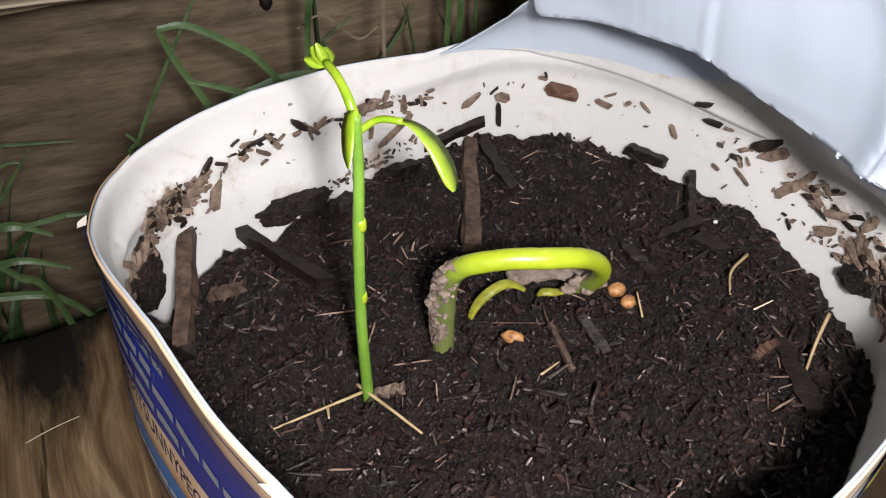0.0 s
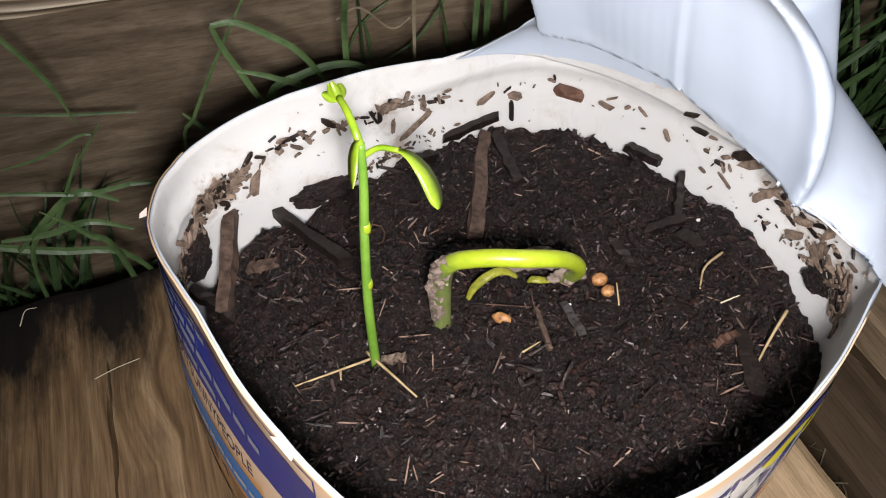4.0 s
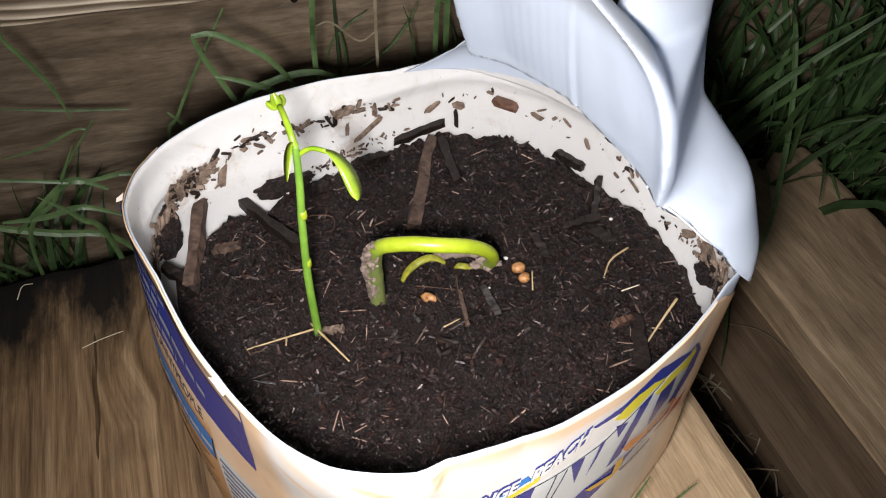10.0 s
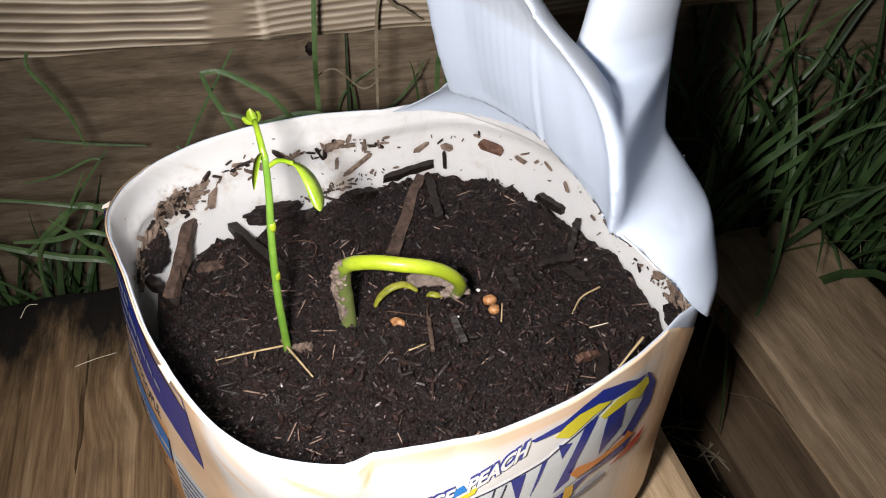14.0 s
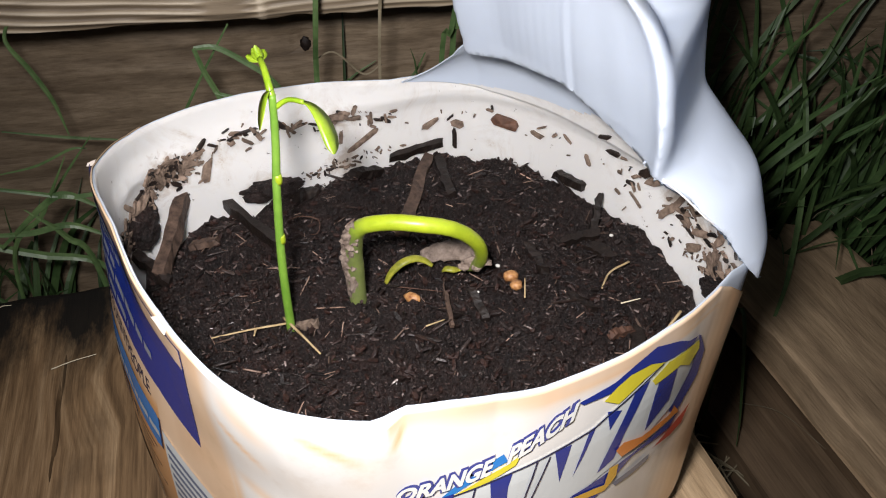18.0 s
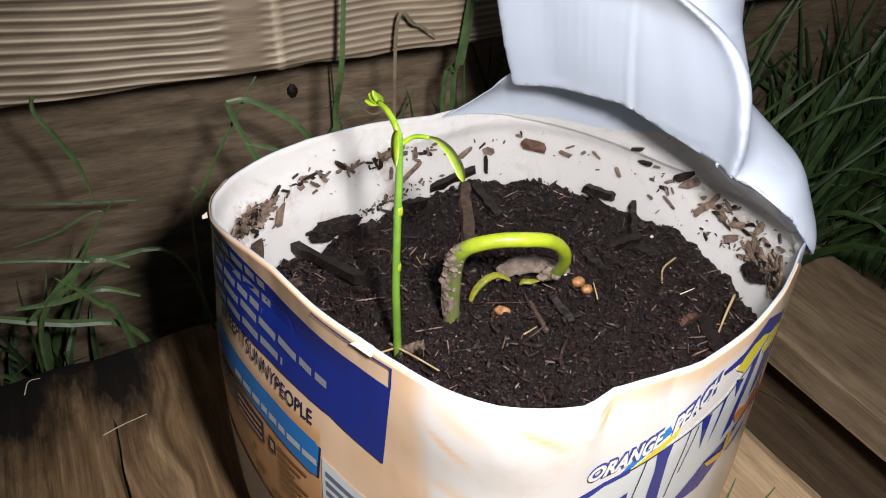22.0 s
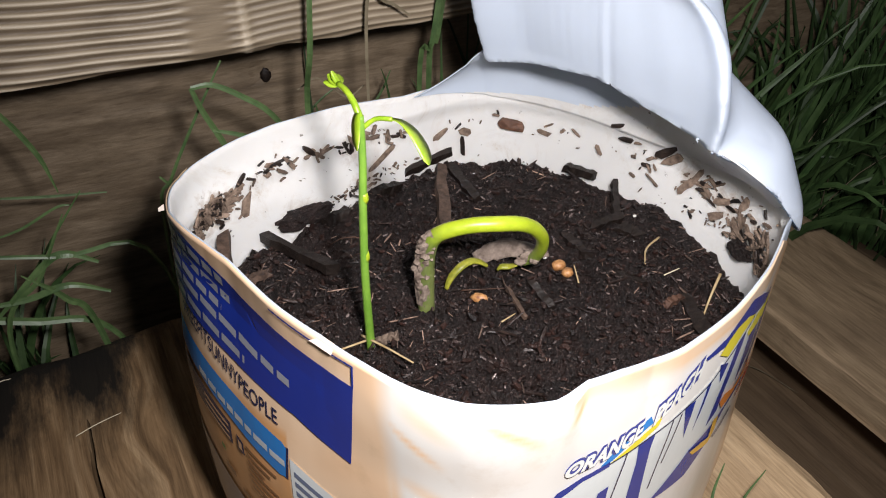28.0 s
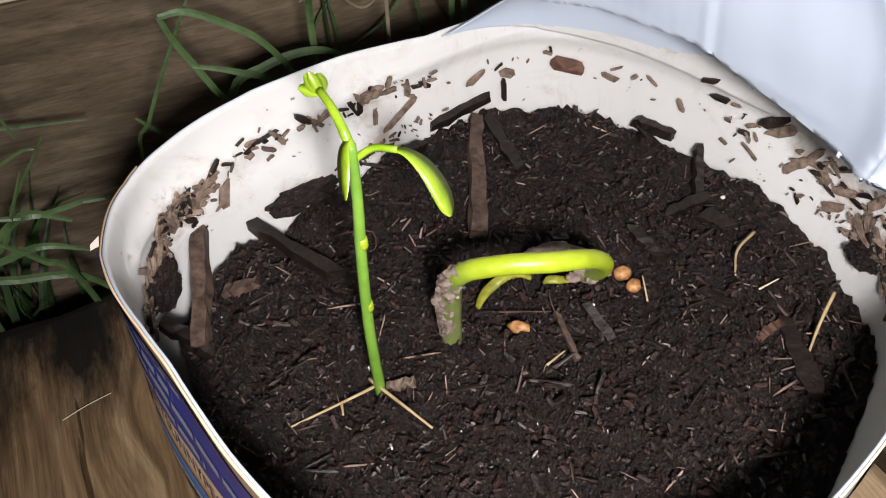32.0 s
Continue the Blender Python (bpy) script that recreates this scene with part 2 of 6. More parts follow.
def soil_mat(name, a, b, c, spec=0.5, rough=0.5, glint_tint=None):
    m, nt, p = mat(name)
    v = coords(nt, (1, 1, 1))
    n1 = noise_tex(nt, v, 170, 8, 0.72)
    n2 = noise_tex(nt, v, 900, 5, 0.7)
    n3 = noise_tex(nt, v, 30, 4, 0.6)
    r = ramp(nt, [(0.3, a), (0.52, b), (0.75, c)])
    nt.links.new(n1, r.inputs["Fac"])
    r3 = ramp(nt, [(0.35, (0.65, 0.65, 0.65)), (0.7, (1.2, 1.15, 1.1))])
    nt.links.new(n3, r3.inputs["Fac"])
    col = mix(nt, 1.0, r.outputs["Color"], r3.outputs["Color"], "MULTIPLY")
    # pale specks paint the wet soil's sparkle into its colour
    if glint_tint:
        n4 = noise_tex(nt, v, 1300, 3, 0.55, 0.4)
        r4 = ramp(nt, [(0.62, (0, 0, 0)), (0.70, (1, 1, 1))])
        nt.links.new(n4, r4.inputs["Fac"])
        col = mix(nt, r4.outputs["Color"], col, glint_tint)
    nt.links.new(col, p.inputs["Base Color"])
    rr = ramp(nt, [(0.5, (rough + 0.3,) * 3), (0.66, (rough - 0.2,) * 3)])
    nt.links.new(n2, rr.inputs["Fac"])
    nt.links.new(rr.outputs["Color"], p.inputs["Roughness"])
    p.inputs["Specular IOR Level"].default_value = spec
    b1 = bump(nt, n1, 1.0, 0.004)
    nt.links.new(bump(nt, n2, 1.0, 0.0018, b1), p.inputs["Normal"])
    return m


SOIL = soil_mat("potting_soil", (0.0045, 0.0021, 0.0016), (0.0165, 0.0074, 0.0056), (0.052, 0.026, 0.0205), 0.45, 0.36, (0.17, 0.12, 0.105))
DIRT = soil_mat("ground_dirt", (0.02, 0.015, 0.01), (0.05, 0.037, 0.025), (0.1, 0.075, 0.05), 0.3, 0.75)


def simple(name, a, b, scale=200, rough=0.6, spec=0.4, rel=0.4, vary=0.0, sss=0.0, stretch=(1, 1, 1)):
    m, nt, p = mat(name)
    v = coords(nt, stretch)
    n = noise_tex(nt, v, scale, 6, 0.65)
    r = ramp(nt, [(0.32, a), (0.7, b)])
    nt.links.new(n, r.inputs["Fac"])
    out = r.outputs["Color"]
    if vary:
        g = nt.nodes.new("ShaderNodeNewGeometry")
        rv = ramp(nt, [(0.0, (1 - vary,) * 3), (1.0, (1 + vary,) * 3)])
        nt.links.new(g.outputs["Random Per Island"], rv.inputs["Fac"])
        out = mix(nt, 1.0, out, rv.outputs["Color"], "MULTIPLY")
    nt.links.new(out, p.inputs["Base Color"])
    p.inputs["Roughness"].default_value = rough
    p.inputs["Specular IOR Level"].default_value = spec
    if sss:
        p.inputs["Subsurface Weight"].default_value = sss
        p.inputs["Subsurface Radius"].default_value = (0.002, 0.002, 0.001)
        p.inputs["Subsurface Scale"].default_value = 1.0
    nt.links.new(bump(nt, n, rel, 0.0006), p.inputs["Normal"])
    return m


CRUMB = simple("soil_crumb", (0.005, 0.0024, 0.0018), (0.033, 0.0142, 0.0102), 900, 0.45, 0.4, 1.0, 0.7)
BARK = simple("dark_bark", (0.005, 0.0032, 0.0025), (0.026, 0.0165, 0.0125), 420, 0.5, 0.35, 1.0, 0.5, 0, (1, 1, 1))
SPLINTER = simple("soil_splinter", (0.004, 0.0022, 0.0018), (0.032, 0.019, 0.015), 420, 0.42, 0.5, 1.0, 0.8)
BARK_PALE = simple("pale_bark", (0.025, 0.015, 0.011), (0.15, 0.095, 0.068), 300, 0.7, 0.3, 0.8, 0.3)
BARK_RED = simple("red_bark", (0.045, 0.02, 0.013), (0.135, 0.066, 0.04), 220, 0.65, 0.4, 0.8, 0.3)
FLAKE = simple("wall_flake", (0.07, 0.047, 0.035), (0.27, 0.195, 0.145), 420, 0.75, 0.3, 0.7, 0.35)
STRAW = simple("straw", (0.34, 0.23, 0.11), (0.6, 0.46, 0.26), 200, 0.6, 0.3, 0.3, 0.3)
STRAW_PALE = simple("pale_straw", (0.65, 0.55, 0.38), (0.85, 0.76, 0.58), 200, 0.6, 0.3, 0.3, 0.2)
STEM = simple("seedling_stem", (0.10, 0.22, 0.022), (0.19, 0.34, 0.045), 120, 0.42, 0.45, 0.2, 0, 0.2)
STEM_PALE = simple("sprout_stem", (0.27, 0.36, 0.015), (0.42, 0.5, 0.03), 110, 0.35, 0.5, 0.2, 0, 0.25)
STEM_YELLOW = simple("sprout_seed_leaf", (0.13, 0.14, 0.012), (0.38, 0.36, 0.04), 300, 0.45, 0.45, 0.3, 0, 0.1)
FIBRE = simple("brown_fibre", (0.06, 0.035, 0.025), (0.3, 0.2, 0.15), 200, 0.6, 0.4, 0.3, 0.7)
# pale glossy flakes: the wet soil's glints, partly put into their colour
GLINT = simple("glint_flake", (0.034, 0.025, 0.022), (0.18, 0.138, 0.125), 500, 0.18, 0.9, 0.6, 0.8)
HUSK = simple("sprout_husk", (0.1, 0.07, 0.055), (0.33, 0.26, 0.21), 420, 0.8, 0.2, 0.9, 0.2)


def sprout_mat(name):
    """Stem whose tone runs from dull olive to lime along its length."""
    m, nt, p = mat(name)
    at = nt.nodes.new("ShaderNodeAttribute")
    at.attribute_name = "tone"
    n = noise_tex(nt, coords(nt), 140, 6, 0.65)
    r = ramp(nt, [(0.0, (0.16, 0.19, 0.06)), (0.35, (0.22, 0.29, 0.035)), (1.0, (0.37, 0.45, 0.022))])
    nt.links.new(at.outputs["Fac"], r.inputs["Fac"])
    r2 = ramp(nt, [(0.3, (0.74, 0.78, 0.7)), (0.7, (1.12, 1.1, 1.1))])
    nt.links.new(n, r2.inputs["Fac"])
    nt.links.new(mix(nt, 1.0, r.outputs["Color"], r2.outputs["Color"], "MULTIPLY"), p.inputs["Base Color"])
    p.inputs["Roughness"].default_value = 0.38
    p.inputs["Subsurface Weight"].default_value = 0.25
    p.inputs["Subsurface Radius"].default_value = (0.002, 0.002, 0.001)
    p.inputs["Subsurface Scale"].default_value = 1.0
    nt.links.new(bump(nt, n, 0.25, 0.0006), p.inputs["Normal"])
    return m


STEM_SPROUT = sprout_mat("sprout_stem_tone")
HUSK_DARK = simple("seed_coat", (0.075, 0.055, 0.044), (0.25, 0.195, 0.16), 380, 0.8, 0.2, 0.9, 0.1)
LEAF = simple("seedling_leaf", (0.15, 0.27, 0.008), (0.34, 0.47, 0.03), 160, 0.3, 0.5, 0.25, 0, 0.25)
SEED = simple("seed_skin", (0.16, 0.055, 0.018), (0.56, 0.29, 0.11), 520, 0.45, 0.5, 0.5, 0.1)
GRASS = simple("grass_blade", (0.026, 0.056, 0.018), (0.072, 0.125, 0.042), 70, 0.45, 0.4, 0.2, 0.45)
# lit copy of GRASS: torchlight on single blades is put into the colour
GRASS_LIT = simple("lit_grass_blade", (0.05, 0.095, 0.032), (0.13, 0.205, 0.075), 90, 0.42, 0.4, 0.2, 0.25)
GRASS_DRY = simple("dry_grass", (0.14, 0.11, 0.065), (0.32, 0.27, 0.18), 90, 0.7, 0.3, 0.2, 0.4)
PERLITE = simple("perlite", (0.5, 0.48, 0.44), (0.8, 0.78, 0.72), 400, 0.7, 0.3, 0.4)


def paper(name, color, wear=0.35):
    """Printed label: faded ink with scuffs down to the white film."""
    m, nt, p = mat(name)
    v = coords(nt, (1, 1, 1))
    n = noise_tex(nt, v, 60, 8, 0.7)
    r = ramp(nt, [(0.58, (0, 0, 0)), (0.85, (wear, wear, wear))])
    nt.links.new(n, r.inputs["Fac"])
    c = mix(nt, r.outputs["Color"], color, tuple(min(0.8, x * 0.6 + 0.3) for x in color))
    nt.links.new(c, p.inputs["Base Color"])
    p.inputs["Roughness"].default_value = 0.24
    nt.links.new(bump(nt, noise_tex(nt, v, 45, 3, 0.5), 0.12, 0.002), p.inputs["Normal"])
    return m


def label_paper(name):
    """The wrap's printed ground: peach on the side panel, white on the front, peach again along the top edge."""
    m, nt, p = mat(name)
    a = nt.nodes.new("ShaderNodeAttribute")
    a.attribute_name = "print"
    v = coords(nt, (1, 1, 1))
    n = noise_tex(nt, v, 45, 8, 0.7)
    r = ramp(nt, [(0.0, (0.76, 0.73, 0.68)), (0.5, (0.80, 0.575, 0.385)), (1.0, (0.68, 0.35, 0.145))])
    nt.links.new(a.outputs["Fac"], r.inputs["Fac"])
    r2 = ramp(nt, [(0.55, (0, 0, 0)), (0.8, (0.35, 0.35, 0.35))])
    nt.links.new(n, r2.inputs["Fac"])
    c = mix(nt, r2.outputs["Color"], r.outputs["Color"], (0.45, 0.3, 0.16))
    nt.links.new(c, p.inputs["Base Color"])
    p.inputs["Roughness"].default_value = 0.24
    nt.links.new(bump(nt, noise_tex(nt, v, 35, 2, 0.5), 0.12, 0.002), p.inputs["Normal"])
    return m


LABEL = label_paper("label_ground")
INK_BLUE = paper("ink_blue", (0.012, 0.03, 0.24), 0.12)
INK_NAVY = paper("ink_navy", (0.012, 0.018, 0.07), 0.15)
INK_CYAN = paper("ink_cyan", (0.02, 0.2, 0.55), 0.15)
INK_YELLOW = paper("ink_yellow", (0.72, 0.62, 0.04), 0.2)
INK_ORANGE = paper("ink_orange", (0.75, 0.24, 0.04), 0.25)
INK_RED = paper("ink_red", (0.5, 0.06, 0.03), 0.25)
INK_WHITE = paper("ink_white", (0.78, 0.78, 0.74), 0.1)
INK_SILVER = paper("ink_silver", (0.5, 0.54, 0.56), 0.25)
INK_TAN = paper("ink_tan", (0.6, 0.36, 0.2), 0.25)
TORN = paper("torn_paper", (0.8, 0.70, 0.61), 0.2)
INK_GREY = paper("ink_grey", (0.27, 0.28, 0.32), 0.3)
INK_SLATE = paper("ink_slate", (0.13, 0.16, 0.24), 0.3)
INK_PALE = paper("ink_pale", (0.66, 0.69, 0.68), 0.2)
INK_INDIGO = paper("ink_indigo", (0.06, 0.07, 0.26), 0.2)
INK_BROWN = paper("ink_brown", (0.26, 0.13, 0.06), 0.25)
INK_GREEN = paper("ink_green", (0.10, 0.26, 0.06), 0.2)
INK_AMBER = paper("ink_amber", (0.72, 0.40, 0.03), 0.2)


# ---------------------------------------------------------------- building helpers
def mesh_from(bm, name, material, smooth=False):
    me = bpy.data.meshes.new(name)
    bmesh.ops.recalc_face_normals(bm, faces=bm.faces)
    bm.to_mesh(me)
    bm.free()
    for m in material if isinstance(material, (list, tuple)) else [material]:
        me.materials.append(m)
    if smooth:
        me.polygons.foreach_set("use_smooth", [True] * len(me.polygons))
    return me


def thing(name, bm, material, label, category, group="", kind="", smooth=False):
    ob = new(name, mesh_from(bm, name, material, smooth))
    return tagged(ob, label, category, group, kind)


def empty(name, label, category, group="", at=(0, 0, 0)):
    ob = new(name)
    ob.location = at
    ob.empty_display_size = 0.02
    return tagged(ob, label, category, group)


def part(name, bm, material, parent, label="", smooth=False):
    ob = new(name, mesh_from(bm, name, material, smooth))
    ob.parent = parent
    bpy.context.view_layer.update()
    ob.matrix_parent_inverse = parent.matrix_world.inverted()
    if label:
        ob["label"] = label
    return ob


def grid_faces(bm, rows, close_u=False):
    """Join rows of verts (lists of equal length) into quads."""
    out = []
    for a, b in zip(rows, rows[1:]):
        n = len(a)
        for i in range(n if close_u else n - 1):
            j = (i + 1) % n
            out.append(bm.faces.new((a[i], a[j], b[j], b[i])))
    return out


def frames_along(pts):
    """Parallel-transported side and up vectors along a polyline."""
    pts = [Vector(p) for p in pts]
    tang = []
    for i in range(len(pts)):
        t = pts[min(i + 1, len(pts) - 1)] - pts[max(i - 1, 0)]
        tang.append(t.normalized() if t.length > 1e-9 else Vector((0, 0, 1)))
    ref = Vector((0, 0, 1)) if abs(tang[0].z) < 0.9 else Vector((1, 0, 0))
    side = tang[0].cross(ref).normalized()
    out = []
    for p, t in zip(pts, tang):
        side = (side - t * side.dot(t)).normalized()
        out.append((p, t, side, t.cross(side).normalized()))
    return out


def smooth_path(ctrl, n):
    """Catmull-Rom through control points; extra columns are carried along."""
    c = np.array(ctrl, float)
    c = np.vstack([2 * c[0] - c[1], c, 2 * c[-1] - c[-2]])
    out = []
    segs = len(c) - 3
    for k in range(n + 1):
        x = k / n * segs
        i = min(int(x), segs - 1)
        t = x - i
        p0, p1, p2, p3 = c[i:i + 4]
        out.append(0.5 * (2 * p1 + (p2 - p0) * t + (2 * p0 - 5 * p1 + 4 * p2 - p3) * t * t + (3 * p1 - p0 - 3 * p2 + p3) * t ** 3))
    return out


def tube(bm, rows, sides=10, wobble=0.0, cap=True, flat=1.0):
    """A tube through rows of (x, y, z, radius)."""
    rings = []
    for (p, t, s, u), row in zip(frames_along([r[:3] for r in rows]), rows):
        ring = []
        for k in range(sides):
            a = 2 * math.pi * k / sides
            r = row[3] * (1 + wobble * (random.random() - 0.5))
            ring.append(bm.verts.new(p + s * (r * math.cos(a)) + u * (r * flat * math.sin(a))))
        rings.append(ring)
    grid_faces(bm, rings, True)
    if cap:
        bm.faces.new(rings[0][::-1])
        bm.faces.new(rings[-1])


def blade(bm, rows, facing=None, fold=0.25):
    """A grass blade or leaf with a folded midrib: rows of (x, y, z, half width)."""
    left, mid, right = [], [], []
    under = []
    for (p, t, s, u), row in zip(frames_along([r[:3] for r in rows]), rows):
        if facing is not None:
            f = Vector(facing)
            f = f - t * f.dot(t)
            if f.length > 1e-6:
                u = f.normalized()
                s = t.cross(u)
        w = max(row[3], 0.00012)
        left.append(bm.verts.new(p - s * w))
        mid.append(bm.verts.new(p - u * (w * fold)))
        right.append(bm.verts.new(p + s * w))
        under.append(bm.verts.new(p - u * (w * fold + 0.0002)))
    grid_faces(bm, [left, mid])
    grid_faces(bm, [mid, right])
    grid_faces(bm, [right, under])
    grid_faces(bm, [under, left])


def chip(bm, centre, axis, length, width, thick, normal=(0, 0, 1), rough=0.25, segs=4):
    """A splintered sliver of bark: an uneven bar with ragged, blunt ends."""
    ax = Vector(axis).normalized()
    nn = Vector(normal)
    nn = (nn - ax * nn.dot(ax)).normalized()
    sd = ax.cross(nn)
    c = Vector(centre)
    rings = []
    slant = (random.random() - 0.5) * width * 1.4
    lean = (random.random() - 0.5) * 0.5
    for k in range(segs + 1):
        f = k / segs * 2 - 1
        taper = (1 - 0.10 * abs(f) ** 6) * (1 + lean * f * 0.5)
        end = k in (0, segs)
        off = sd * (width * rough * 0.8 * (random.random() - 0.5))
        base = c + ax * (length / 2 * f) + off
        ring = []
        for a, q in ((1, 1), (-1, 1), (-1, -1), (1, -1)):
            w = width / 2 * taper * (1 + rough * (random.random() * 2 - 1))
            t = thick / 2 * taper * (1 + rough * (random.random() * 2 - 1))
            push = ax * ((slant * a * 0.5 + width * 0.5 * (random.random() - 0.5)) if end else 0.0)
            ring.append(bm.verts.new(base + sd * w * a + nn * t * q + push))
        rings.append(ring)
    grid_faces(bm, rings, True)
    bm.faces.new(rings[0][::-1])
    bm.faces.new(rings[-1])


# ---------------------------------------------------------------- directions of the wood
YAW_BACK = math.atan2(0.39, 0.92)
YAW_DECK = math.radians(28)


def board(name, length, width, thick, at, yaw, material, label, category, along="y", nx=60, ny=14, wear=0.0015, kind="", cracks=(), parent=None, notch=0.0):
    """A sawn board whose own x runs along its length; at is the middle of its top's far end or left end."""
    bm = bmesh.new()
    rows_t, rows_b = [], []
    seed = random.random() * 50
    fys = [j / ny for j in range(ny + 1)]
    for cr in cracks:
        fys = [f for f in fys if abs((f - 0.5) * width - cr[2]) > 0.004] + [0.5 + (cr[2] + d) / width for d in (-0.0034, -0.002, -0.0011, -0.0006, 0, 0.0006, 0.0011, 0.002, 0.0034)]
    fys.sort()
    ny = len(fys) - 1
    for j, fy in enumerate(fys):
        rt, rb = [], []
        for i in range(nx + 1):
            fx = i / nx
            x, y = fx * length, (fy - 0.5) * width
            edge = min(fy, 1 - fy) * width
            endd = min(fx, 1 - fx) * length
            z = 0.0
            if edge < 0.004:
                z -= 0.0022 * (1 - edge / 0.004)
            if endd < 0.003:
                z -= 0.0015 * (1 - endd / 0.003)
            z += wear * (noise.noise(Vector((x * 5, y * 40, seed))) * 0.6 + noise.noise(Vector((x * 14, y * 120, seed + 9))) * 0.35)
            for cx0, cx1, cy, cw in cracks:
                d = abs(y - cy)
                if cx0 <= x <= cx1 and d < cw:
                    open_w = cw * (math.sin(math.pi * (x - cx0) / (cx1 - cx0)) ** 0.5)
                    if d < open_w:
                        z -= 0.009 * (1 - d / open_w) ** 0.6
                y += 0.0022 * noise.noise(Vector((x * 38, 3.3, 1.7))) * math.exp(-(d / 0.01) ** 2)
            ex = 0.0
            ey = 0.0
            if i in (0, nx):
                ex = 0.004 * noise.noise(Vector((fy * 9, 7.7, seed)))
            if j in (0, ny):
                ey = notch * (noise.noise(Vector((x * 14, 1.1 + j, seed))) + 0.5 * noise.noise(Vector((x * 60, 2.1 + j, seed))))
            rt.append(bm.verts.new((x + ex, y + ey, z)))
            if j in (0, ny) or i in (0, nx):
                rb.append(bm.verts.new((x + ex, y + ey, -thick)))
            else:
                rb.append(None)
        rows_t.append(rt)
        rows_b.append(rb)
    grid_faces(bm, rows_t)
    for j in (0, ny):
        grid_faces(bm, [rows_t[j], rows_b[j]])
    for i in (0, nx):
        grid_faces(bm, [[r[i] for r in rows_t], [r[i] for r in rows_b]])
    bm.faces.new([rows_b[0][0], rows_b[0][nx], rows_b[ny][nx], rows_b[ny][0]])
    bmesh.ops.remove_doubles(bm, verts=bm.verts, dist=1e-6)
    me = mesh_from(bm, name, material, False)
    ob = new(name, me)
    ob.matrix_world = Matrix.Translation(at) @ Matrix.Rotation(yaw, 4, "Z")
    if parent is None:
        tagged(ob, label, category, kind=kind)
    return ob


# ---------------------------------------------------------------- ground
def ground():
    bm = bmesh.new()
    xs = sorted(set([-40, -10, -3, -1.2] + [round(-0.6 + 0.02 * k, 3) for k in range(71)] + [1.4, 3, 10, 40]))
    ys = sorted(set([-40, -10, -3, -1.0] + [round(-0.3 + 0.02 * k, 3) for k in range(61)] + [1.4, 3, 10, 40]))
    rows = []
    for y in ys:
        row = []
        for x in xs:
            z = 0.008 * noise.noise(Vector((x * 9, y * 9, 2))) + 0.004 * noise.noise(Vector((x * 31, y * 31, 5)))
            row.append(bm.verts.new((x, y, z - 0.004)))
        rows.append(row)
    grid_faces(bm, rows)
    return thing("ground", bm, DIRT, "bare dark brown garden dirt between the boards", "ground", kind="structure", smooth=True)


ground()

# deck planks: their length runs towards the viewer, ends face the back boards
DX, DY = math.cos(YAW_DECK), math.sin(YAW_DECK)


def deck_at(s, n, z):
    """A point given along the planks' ends (s) and towards the back (n)."""
    return (s * DX - n * DY, s * DY + n * DX, z)


PLANK_TOP = 0.107 + LIFT
board("wooden_plank", 1.1, 0.262, PLANK_TOP, deck_at(-0.032, 0.273, PLANK_TOP), YAW_DECK - math.pi / 2, WOOD_PLANK,
      "weathered brown timber plank with a split and an end darkened by damp and painted shade", "plank", nx=260, ny=90, wear=0.0012, cracks=((0.050, 0.118, 0.0370, 0.0008),))
board("wooden_plank", 1.0, 0.158, PLANK_TOP, deck_at(0.184, 0.262, PLANK_TOP), YAW_DECK - math.pi / 2, WOOD_PALE,
      "pale sawn timber plank under the planter", "plank", nx=120, ny=30, wear=0.0012, notch=0.003)
# the raised plank and the dark board lying under its edge
board("wooden_plank", 0.95, 0.098, 0.022, (0.2428, 0.427, 0.068 + LIFT), math.radians(-63), WOOD_AGED,
      "pale rough-sawn plank with a knotty broken edge", "plank", nx=120, ny=30, wear=0.0015, notch=0.004)
board("plank_support", 0.5, 0.04, 0.0745, (0.2700, 0.43, 0.068 + LIFT - 0.0225), math.radians(-63), WOOD_DARK,
      "dark timber bearer under the raised plank", "timber", nx=40, ny=6)
board("dark_board", 0.9, 0.24, 0.026, (0.2 + 0.12 * DX, 0.41 + 0.12 * DY, 0.02), math.radians(-63), WOOD_DARK,
      "dark damp board lying on the dirt", "board", nx=90, ny=20, wear=0.001)


# ---------------------------------------------------------------- back boards
BX, BY = math.cos(YAW_BACK), math.sin(YAW_BACK)


def back_pt(s, n, z):
    """s along the back boards from the knotty band, n behind the upper board's face, z height."""
    return Vector((-0.042 + s * BX - n * BY, 0.302 + s * BY + n * BX, z))


